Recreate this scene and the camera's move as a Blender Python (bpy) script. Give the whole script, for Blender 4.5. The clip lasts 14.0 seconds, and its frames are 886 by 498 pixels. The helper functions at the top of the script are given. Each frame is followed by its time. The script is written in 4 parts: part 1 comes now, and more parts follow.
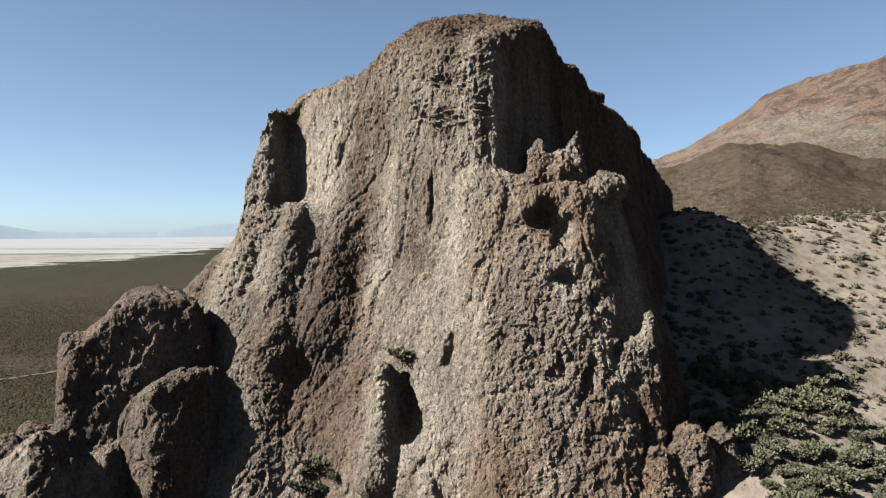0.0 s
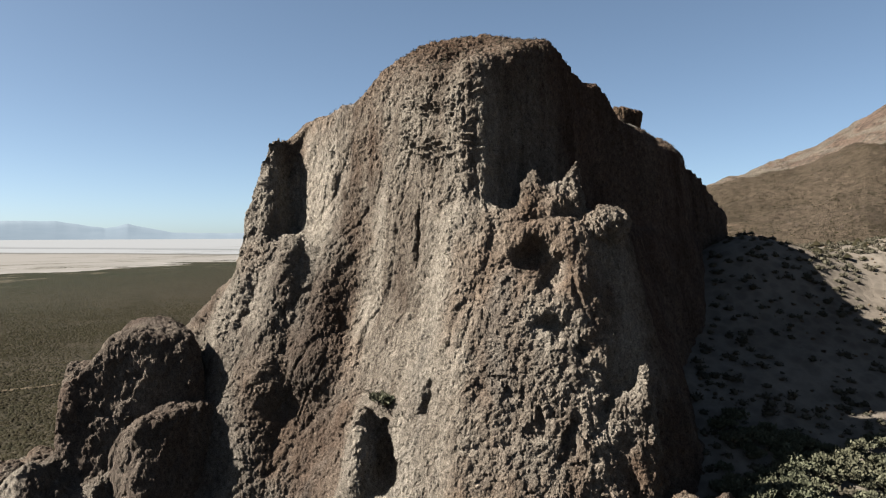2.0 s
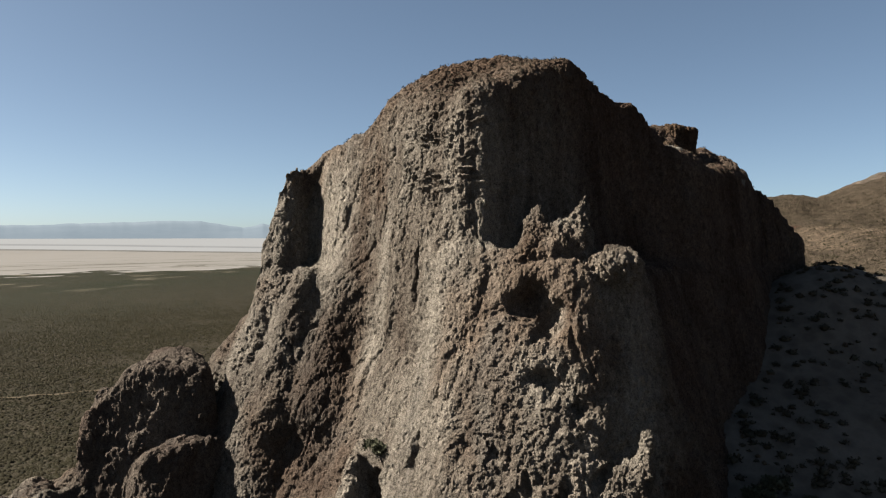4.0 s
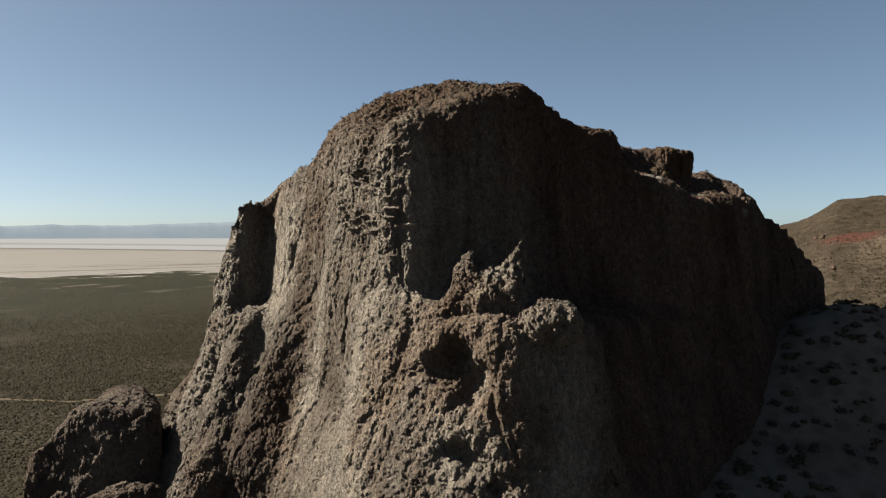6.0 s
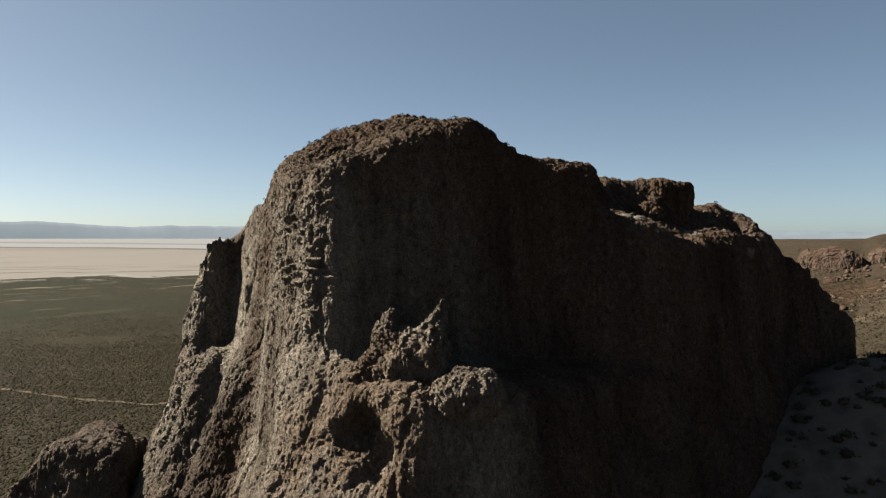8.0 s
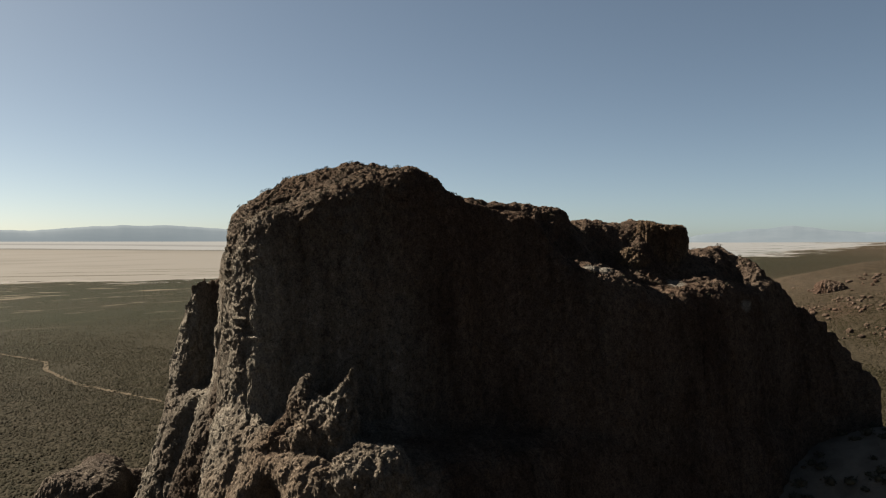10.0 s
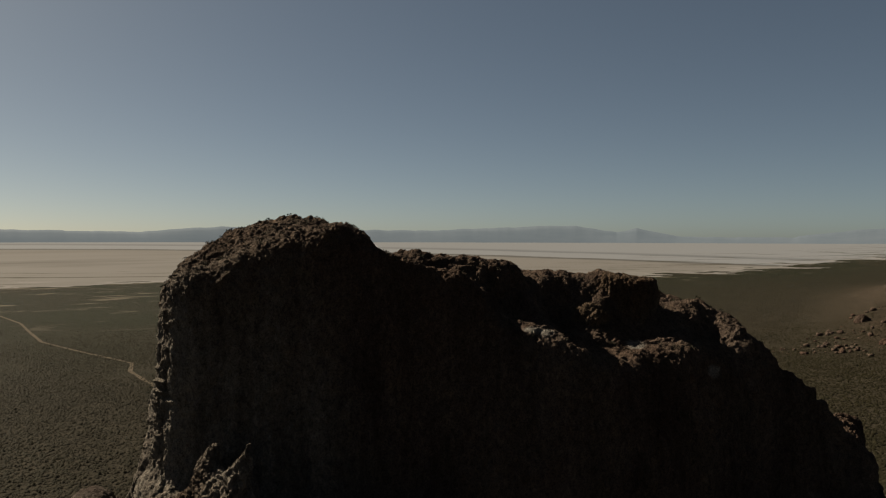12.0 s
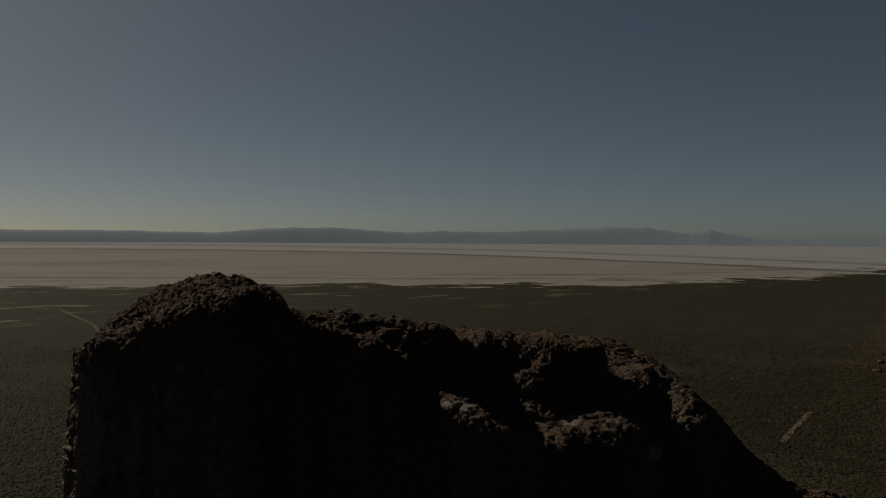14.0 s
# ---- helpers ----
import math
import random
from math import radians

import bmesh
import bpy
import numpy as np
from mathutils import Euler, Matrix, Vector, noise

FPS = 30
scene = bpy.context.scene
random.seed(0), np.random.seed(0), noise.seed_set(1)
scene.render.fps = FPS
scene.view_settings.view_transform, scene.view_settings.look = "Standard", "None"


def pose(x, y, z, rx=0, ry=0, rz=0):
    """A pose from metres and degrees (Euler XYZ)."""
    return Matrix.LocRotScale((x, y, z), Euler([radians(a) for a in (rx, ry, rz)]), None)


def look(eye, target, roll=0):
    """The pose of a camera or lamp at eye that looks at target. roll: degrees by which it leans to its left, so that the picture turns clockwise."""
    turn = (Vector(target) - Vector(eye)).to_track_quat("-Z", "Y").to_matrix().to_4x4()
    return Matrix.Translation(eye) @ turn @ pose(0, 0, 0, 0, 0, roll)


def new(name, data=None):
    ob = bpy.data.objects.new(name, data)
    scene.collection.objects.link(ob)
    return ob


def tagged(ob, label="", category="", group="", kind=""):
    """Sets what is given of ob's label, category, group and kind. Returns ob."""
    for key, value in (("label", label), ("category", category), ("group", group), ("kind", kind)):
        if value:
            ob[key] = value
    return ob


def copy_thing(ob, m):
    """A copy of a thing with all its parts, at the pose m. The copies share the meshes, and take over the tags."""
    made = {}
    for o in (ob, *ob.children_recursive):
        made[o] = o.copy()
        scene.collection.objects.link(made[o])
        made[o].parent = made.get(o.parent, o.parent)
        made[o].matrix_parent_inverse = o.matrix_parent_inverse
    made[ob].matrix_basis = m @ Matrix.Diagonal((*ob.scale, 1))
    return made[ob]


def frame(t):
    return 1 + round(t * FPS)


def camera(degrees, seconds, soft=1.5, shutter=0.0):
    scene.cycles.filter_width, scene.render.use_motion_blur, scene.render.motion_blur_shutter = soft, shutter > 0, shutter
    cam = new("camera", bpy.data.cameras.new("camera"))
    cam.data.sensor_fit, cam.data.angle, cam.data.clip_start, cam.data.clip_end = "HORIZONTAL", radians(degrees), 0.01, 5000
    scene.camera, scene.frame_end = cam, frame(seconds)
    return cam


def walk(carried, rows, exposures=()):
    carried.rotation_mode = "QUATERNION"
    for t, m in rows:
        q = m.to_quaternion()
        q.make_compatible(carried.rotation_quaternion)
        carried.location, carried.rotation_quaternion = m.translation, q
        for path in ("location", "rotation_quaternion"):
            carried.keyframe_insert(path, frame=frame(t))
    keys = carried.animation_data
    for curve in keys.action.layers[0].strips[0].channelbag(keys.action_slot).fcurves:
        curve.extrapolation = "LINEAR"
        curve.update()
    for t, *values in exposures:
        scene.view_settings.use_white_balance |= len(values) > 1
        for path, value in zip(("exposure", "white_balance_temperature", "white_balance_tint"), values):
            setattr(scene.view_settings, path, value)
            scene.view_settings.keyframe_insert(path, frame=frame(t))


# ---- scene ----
cam = camera(63.35, 14.0, soft=1.2)
# seconds, metres east, north, up, then pitch, lean and heading in degrees
PATH = [
    (0.0, 0.00, 0.00, 65.00, 88.734, 0.478, -0.001),
    (0.5, 3.31, 1.23, 65.88, 88.787, 0.370, 1.681),
    (1.0, 6.52, 2.55, 66.71, 88.879, 0.321, 3.566),
    (1.5, 9.67, 4.00, 67.62, 88.915, 0.265, 5.912),
    (2.0, 12.67, 5.54, 68.62, 88.936, 0.191, 8.854),
    (4.5, 25.90, 15.51, 73.46, 88.860, 0.004, 20.210),
    (5.0, 28.36, 18.27, 74.50, 88.837, 0.010, 21.435),
    (5.5, 30.88, 21.04, 75.54, 88.872, 0.011, 22.812),
    (6.0, 33.34, 23.88, 76.59, 88.849, -0.026, 24.786),
    (6.5, 35.79, 26.76, 77.62, 88.868, -0.082, 27.231),
    (7.0, 38.20, 29.60, 78.64, 88.875, -0.129, 29.091),
    (7.5, 40.62, 32.40, 79.71, 88.845, -0.128, 30.733),
    (8.0, 43.02, 35.15, 80.76, 88.866, -0.147, 32.716),
    (10.5, 53.86, 48.90, 86.24, 89.013, -0.066, 43.457),
    (11.0, 55.57, 51.62, 87.38, 88.993, -0.037, 45.401),
    (11.5, 57.14, 54.41, 88.55, 89.039, -0.081, 47.038),
    (12.0, 58.56, 57.26, 89.74, 89.025, -0.109, 48.437),
    (12.5, 59.84, 60.10, 90.90, 89.045, -0.163, 49.685),
    (13.0, 60.97, 62.88, 92.12, 89.041, -0.210, 51.115),
    (13.5, 61.98, 65.61, 93.34, 89.045, -0.265, 52.578),
    (14.0, 62.89, 68.29, 94.57, 89.053, -0.312, 53.885),
]
# stops, white balance in kelvin, tint
EXPOSURES = [(0.0, 2.91, 6500, 10), (2.0, 2.81, 6600, 10), (5.0, 2.46, 6900, 10), (8.0, 2.46, 7200, 10), (11.0, 1.93, 7700, 10), (12.5, 1.03, 7900, 10), (14.0, 0.23, 7700, 10)]
walk(cam, [(t, pose(*row)) for t, *row in PATH], EXPOSURES)

# ---- world and sun ----
SUN_AZ, SUN_EL = -105.0, 38.2  # degrees clockwise from north, degrees up
world = bpy.data.worlds.new("sky")
scene.world = world
world.use_nodes = True
wn = world.node_tree.nodes
wn.clear()
sky = wn.new("ShaderNodeTexSky")
sky.sky_type = "NISHITA"
sky.sun_disc = False
sky.sun_elevation = radians(SUN_EL)
sky.sun_rotation = radians(SUN_AZ % 360)
sky.altitude = 1800.0
sky.air_density = 0.55
sky.dust_density = 2.6
sky.ozone_density = 1.0
bg = wn.new("ShaderNodeBackground")
bg.inputs["Strength"].default_value = 0.05
wout = wn.new("ShaderNodeOutputWorld")
soften = wn.new("ShaderNodeHueSaturation")
soften.inputs["Saturation"].default_value = 0.95
soften.inputs["Value"].default_value = 0.597
even = wn.new("ShaderNodeGamma")
even.inputs["Gamma"].default_value = 0.82
world.node_tree.links.new(sky.outputs[0], even.inputs["Color"])
world.node_tree.links.new(even.outputs[0], soften.inputs["Color"])
tint = wn.new("ShaderNodeMix")
tint.data_type, tint.blend_type = "RGBA", "MULTIPLY"
tint.inputs[0].default_value = 1.0
tint.inputs[7].default_value = (0.90, 1.0, 1.0, 1)
world.node_tree.links.new(soften.outputs[0], tint.inputs[6])
world.node_tree.links.new(tint.outputs[2], bg.inputs[0])
world.node_tree.links.new(bg.outputs[0], wout.inputs[0])

sun_data = bpy.data.lights.new("sun", "SUN")
sun_data.energy = 5.0
sun_data.angle = radians(0.5)
sun_data.color = (1.0, 0.94, 0.85)
sun = new("sun", sun_data)
to_sun = Vector((math.sin(radians(SUN_AZ)) * math.cos(radians(SUN_EL)), math.cos(radians(SUN_AZ)) * math.cos(radians(SUN_EL)), math.sin(radians(SUN_EL))))
sun.matrix_world = look(to_sun * 300, (0, 0, 0))


# ---- numbers: noise, smooth joins ----
def hash3(ix, iy, iz, seed):
    h = (ix.astype(np.uint32) * np.uint32(73856093)) ^ (iy.astype(np.uint32) * np.uint32(19349663)) ^ (iz.astype(np.uint32) * np.uint32(83492791)) ^ np.uint32(seed * 40503 + 977)
    h = (h ^ (h >> np.uint32(15))) * np.uint32(2246822519)
    h = (h ^ (h >> np.uint32(13))) * np.uint32(3266489917)
    return h ^ (h >> np.uint32(16))


GRADS = np.array([(1, 1, 0), (-1, 1, 0), (1, -1, 0), (-1, -1, 0), (1, 0, 1), (-1, 0, 1), (1, 0, -1), (-1, 0, -1),
                  (0, 1, 1), (0, -1, 1), (0, 1, -1), (0, -1, -1), (1, 1, 0), (-1, 1, 0), (0, -1, 1), (0, -1, -1)], np.float32)


def vnoise(p, seed=0):
    """Smooth gradient noise, about -1..1, at points p (n, 3)."""
    i = np.floor(p)
    f = (p - i).astype(np.float32)
    i = i.astype(np.int64)
    u = f * f * f * (f * (f * 6 - 15) + 10)
    out = np.zeros(len(p), np.float32)
    for dx in (0, 1):
        wx = u[:, 0] if dx else 1 - u[:, 0]
        for dy in (0, 1):
            wy = u[:, 1] if dy else 1 - u[:, 1]
            for dz in (0, 1):
                wz = u[:, 2] if dz else 1 - u[:, 2]
                g = GRADS[hash3(i[:, 0] + dx, i[:, 1] + dy, i[:, 2] + dz, seed) & np.uint32(15)]
                out += wx * wy * wz * (g[:, 0] * (f[:, 0] - dx) + g[:, 1] * (f[:, 1] - dy) + g[:, 2] * (f[:, 2] - dz))
    return out * 1.3


def blocks(p, seed=0):
    """Broken rock: cells with a level and a tilt of their own, and the nearness of the cell's edge."""
    i = np.floor(p).astype(np.int64)
    f = (p - i).astype(np.float32)
    n = len(p)
    d1, d2, own = np.full(n, 9, np.float32), np.full(n, 9, np.float32), np.zeros(n, np.float32)
    for dx in (-1, 0, 1):
        for dy in (-1, 0, 1):
            for dz in (-1, 0, 1):
                h = hash3(i[:, 0] + dx, i[:, 1] + dy, i[:, 2] + dz, seed)
                q = [((h >> np.uint32(s)) & np.uint32(1023)).astype(np.float32) / 1023 for s in (0, 10, 20)]
                r = [f[:, 0] - q[0] - dx, f[:, 1] - q[1] - dy, f[:, 2] - q[2] - dz]
                d = r[0] ** 2 + r[1] ** 2 + r[2] ** 2
                near = d < d1
                d2 = np.where(near, d1, np.minimum(d2, d))
                level = 0.45 * (q[0] + q[1] - 1) + 1.3 * ((q[1] - 0.5) * r[0] + (q[2] - 0.5) * r[1] + (q[0] - 0.5) * r[2])
                own = np.where(near, level, own)
                d1 = np.where(near, d, d1)
    return own, np.sqrt(d2) - np.sqrt(d1)


def fbm(p, octaves=4, seed=0, gain=0.5):
    out, amp = np.zeros(len(p), np.float32), 1.0
    for k in range(octaves):
        out += amp * vnoise(p * 2.03 ** k + 17.3 * k, seed + k)
        amp *= gain
    return out


def smooth(a, b, x):
    t = np.clip((x - a) / (b - a), 0, 1)
    return t * t * (3 - 2 * t)


def smin(a, b, k):
    h = np.clip(0.5 + 0.5 * (b - a) / k, 0, 1)
    return b * (1 - h) + a * h - k * h * (1 - h)


def smax(a, b, k):
    return -smin(-a, -b, k)


# ---- materials ----
def material(name):
    m = bpy.data.materials.new(name)
    m.use_nodes = True
    t = m.node_tree
    t.nodes.clear()
    out = t.nodes.new("ShaderNodeOutputMaterial")
    b = t.nodes.new("ShaderNodeBsdfPrincipled")
    b.inputs["Specular IOR Level"].default_value = 0.02
    b.inputs["Roughness"].default_value = 0.95
    t.links.new(b.outputs[0], out.inputs[0])
    return m, t, b


def node(t, kind, links=(), **values):
    n = t.nodes.new(kind)
    for k, v in values.items():
        if k in n.inputs:
            n.inputs[k].default_value = v
    for socket, source in links:
        t.links.new(source, n.inputs[socket])
    return n


def position(t, scale=(1, 1, 1)):
    g = t.nodes.new("ShaderNodeNewGeometry")
    m = t.nodes.new("ShaderNodeMapping")
    m.inputs["Scale"].default_value = scale
    t.links.new(g.outputs["Position"], m.inputs["Vector"])
    return m.outputs[0]


def noise_tex(t, vec, scale, detail=5.0, rough=0.6, distort=0.0):
    n = node(t, "ShaderNodeTexNoise", [("Vector", vec)])
    n.inputs["Scale"].default_value, n.inputs["Detail"].default_value = scale, detail
    n.inputs["Roughness"].default_value, n.inputs["Distortion"].default_value = rough, distort
    return n.outputs["Fac"]


def ramp(t, fac, *stops):
    n = t.nodes.new("ShaderNodeValToRGB")
    e = n.color_ramp.elements
    while len(e) < len(stops):
        e.new(0.5)
    for el, (pos, col) in zip(e, stops):
        el.position = pos
        el.color = (*col, 1) if isinstance(col, tuple) else (col, col, col, 1)
    t.links.new(fac, n.inputs[0])
    return n.outputs[0]


def mix(t, fac, a, b, how="MIX"):
    n = t.nodes.new("ShaderNodeMix")
    n.data_type, n.blend_type = "RGBA", how
    for i, v in ((0, fac), (6, a), (7, b)):
        if isinstance(v, (int, float)):
            n.inputs[i].default_value = v if i == 0 else (v, v, v, 1)
        elif isinstance(v, tuple):
            n.inputs[i].default_value = (*v, 1)
        else:
            t.links.new(v, n.inputs[i])
    return n.outputs[2]


def calc(t, op, a, b=0.0, c=0.0):
    n = t.nodes.new("ShaderNodeMath")
    n.operation = op
    for i, v in enumerate((a, b, c)):
        if isinstance(v, (int, float)):
            n.inputs[i].default_value = v
        else:
            t.links.new(v, n.inputs[i])
    return n.outputs[0]


def bump(t, b, height, strength, distance):
    n = node(t, "ShaderNodeBump", [("Height", height)], Strength=strength, Distance=distance)
    t.links.new(n.outputs[0], b.inputs["Normal"])


def xyz(t):
    g = t.nodes.new("ShaderNodeNewGeometry")
    s = t.nodes.new("ShaderNodeSeparateXYZ")
    t.links.new(g.outputs["Position"], s.inputs[0])
    return s.outputs[0], s.outputs[1], s.outputs[2]


def rock_material(name, tan, pale, rust, dark, grey_west=0.0):
    m, t, b = material(name)
    x, y, z = xyz(t)
    streak = noise_tex(t, position(t, (0.34, 0.34, 0.07)), 1.0, 6, 0.62, 0.4)
    blotch = noise_tex(t, position(t, (0.07, 0.07, 0.05)), 1.0, 4, 0.55)
    grain = noise_tex(t, position(t), 1.3, 8, 0.7)
    fine = noise_tex(t, position(t), 7.0, 4, 0.65)
    broad = noise_tex(t, position(t, (0.17, 0.17, 0.02)), 1.0, 4, 0.55, 0.3)
    patch = noise_tex(t, position(t, (0.10, 0.13, 0.055)), 1.0, 5, 0.6, 0.8)
    col = mix(t, ramp(t, streak, (0.34, 0.0), (0.62, 0.75)), tan, pale)
    col = mix(t, ramp(t, broad, (0.47, 0.0), (0.62, 0.85)), col, mix(t, 1.0, pale, 1.22, "MULTIPLY"))
    col = mix(t, ramp(t, blotch, (0.49, 0.0), (0.63, 0.6)), col, rust)
    col = mix(t, ramp(t, patch, (0.30, 0.6), (0.43, 0.0)), col, mix(t, 0.55, pale, (0.03848, 0.037, 0.037)))
    col = mix(t, ramp(t, patch, (0.57, 0.0), (0.68, 0.6)), col, mix(t, 0.5, tan, dark))
    col = mix(t, ramp(t, grain, (0.56, 0.0), (0.75, 0.55)), col, dark)
    # rusty weathered cap over the cliff
    cap = calc(t, "MULTIPLY_ADD", grain, 10.0, z)
    cap = ramp(t, calc(t, "MULTIPLY_ADD", cap, 0.05, -4.14), (0.25, 0.0), (0.6, 0.8))
    col = mix(t, cap, col, mix(t, 0.35, rust, dark))
    if grey_west:
        # rusty brown summit ridge; over the east side it also darkens the wall's shade
        rust_shade = calc(t, "MULTIPLY_ADD", blotch, 22.0, calc(t, "MULTIPLY_ADD", y, 1.2, x))
        rust_shade = ramp(t, calc(t, "MULTIPLY_ADD", rust_shade, 0.02, -2.0), (0.42, 0.0), (0.66, 0.82))
        col = mix(t, rust_shade, col, mix(t, ramp(t, streak, (0.35, 0.0), (0.65, 1.0)), (0.040, 0.0275, 0.0215), (0.072, 0.049, 0.037)))
        # pale droppings below roosts on the shadowed side
        g = t.nodes.new("ShaderNodeNewGeometry")
        for place, size in (((30.5, 111.0, 79.15), 0.55), ((24.1, 97.7, 79.9), 0.5), ((22.5, 99.7, 82.6), 0.7), ((21.8, 99.0, 82.7), 0.6), ((25.5, 107.5, 81.0), 0.8), ((27.0, 90.0, 66.0), 1.0), ((24.5, 84.0, 63.0), 1.6)):
            dist = t.nodes.new("ShaderNodeVectorMath")
            dist.operation = "DISTANCE"
            t.links.new(g.outputs["Position"], dist.inputs[0])
            dist.inputs[1].default_value = place
            spot = calc(t, "DIVIDE", calc(t, "MULTIPLY_ADD", grain, 0.9 * size, dist.outputs["Value"]), size)
            col = mix(t, ramp(t, calc(t, "MULTIPLY", spot, 0.5), (0.55, 0.75), (0.85, 0.0)), col, (0.1628, 0.1554, 0.1406))
        # dark purplish lower west flank
        w = calc(t, "MULTIPLY_ADD", blotch, 16.0, calc(t, "MULTIPLY_ADD", x, -1.0, calc(t, "MULTIPLY", z, -0.45)))
        w = ramp(t, calc(t, "MULTIPLY_ADD", w, 0.05, 0.75), (0.35, 0.0), (0.6, grey_west))
        col = mix(t, w, col, (0.03404, 0.03034, 0.02812))
        # dark seep below the gully
        sx = calc(t, "ABSOLUTE", calc(t, "ADD", calc(t, "MULTIPLY_ADD", streak, 6.0, x), 10.6))
        seep = calc(t, "MULTIPLY", ramp(t, calc(t, "MULTIPLY", sx, 0.1), (0.15, 0.42), (0.4, 0.0)), ramp(t, calc(t, "MULTIPLY_ADD", grain, 0.1, calc(t, "MULTIPLY", z, 0.01)), (0.5, 0.0), (0.58, 1.0), (0.70, 1.0), (0.76, 0.0)))
        col = mix(t, seep, col, (0.0222, 0.01998, 0.01924))
    col = mix(t, ramp(t, fine, (0.36, 0.75), (0.55, 0.0)), col, mix(t, 1.0, col, 0.40, "MULTIPLY"))
    pits = noise_tex(t, position(t, (2.4, 2.4, 1.6)), 1.0, 5, 0.7, 0.5)
    col = mix(t, ramp(t, pits, (0.37, 0.6), (0.46, 0.0)), col, mix(t, 1.0, col, 0.35, "MULTIPLY"))
    col = mix(t, ramp(t, pits, (0.53, 0.0), (0.62, 0.7)), col, mix(t, 1.0, col, 1.55, "MULTIPLY"))
    t.links.new(col, b.inputs["Base Color"])
    chips = noise_tex(t, position(t, (3.0, 3.0, 1.9)), 1.0, 6, 0.70, 0.6)
    slabs = noise_tex(t, position(t, (0.9, 0.9, 0.5)), 1.0, 4, 0.6, 1.0)
    grit = noise_tex(t, position(t, (8.0, 8.0, 6.0)), 1.0, 4, 0.7)
    # runnels that lean outwards
    tilt = node(t, "ShaderNodeCombineXYZ", [("X", calc(t, "MULTIPLY_ADD", z, 0.30, x)), ("Y", y), ("Z", calc(t, "MULTIPLY", z, 0.16))]).outputs[0]
    runnel = noise_tex(t, tilt, 1.9, 6, 0.66, 0.4)
    h = calc(t, "ADD", calc(t, "MULTIPLY", slabs, 0.35), calc(t, "MULTIPLY_ADD", chips, 0.42, calc(t, "MULTIPLY_ADD", grit, 0.30, calc(t, "MULTIPLY", runnel, 0.45))))
    bump(t, b, h, 1.0, 1.35)
    return m


M_ROCK = rock_material("weathered_tuff", (0.06688, 0.05375, 0.04313), (0.1512, 0.135, 0.1137), (0.0775, 0.04813, 0.03125), (0.02037, 0.01663, 0.01475), 0.28)
M_TOWER = rock_material("dark_volcanic_rock", (0.0521, 0.04192, 0.03555), (0.0884, 0.07426, 0.06166), (0.05528, 0.0363, 0.02764), (0.02049, 0.01656, 0.01504), 0.0)
M_CRAG = rock_material("reddish_crag_rock", (0.04507, 0.03186, 0.02564), (0.06838, 0.05128, 0.0404), (0.05284, 0.0303, 0.02253), (0.01865, 0.01399, 0.01243), 0.0)
M_BOULDER = rock_material("boulder_rock", (0.06154, 0.0453, 0.03248), (0.08936, 0.06993, 0.05035), (0.05874, 0.03528, 0.02238), (0.01958, 0.0157, 0.01289), 0.0)


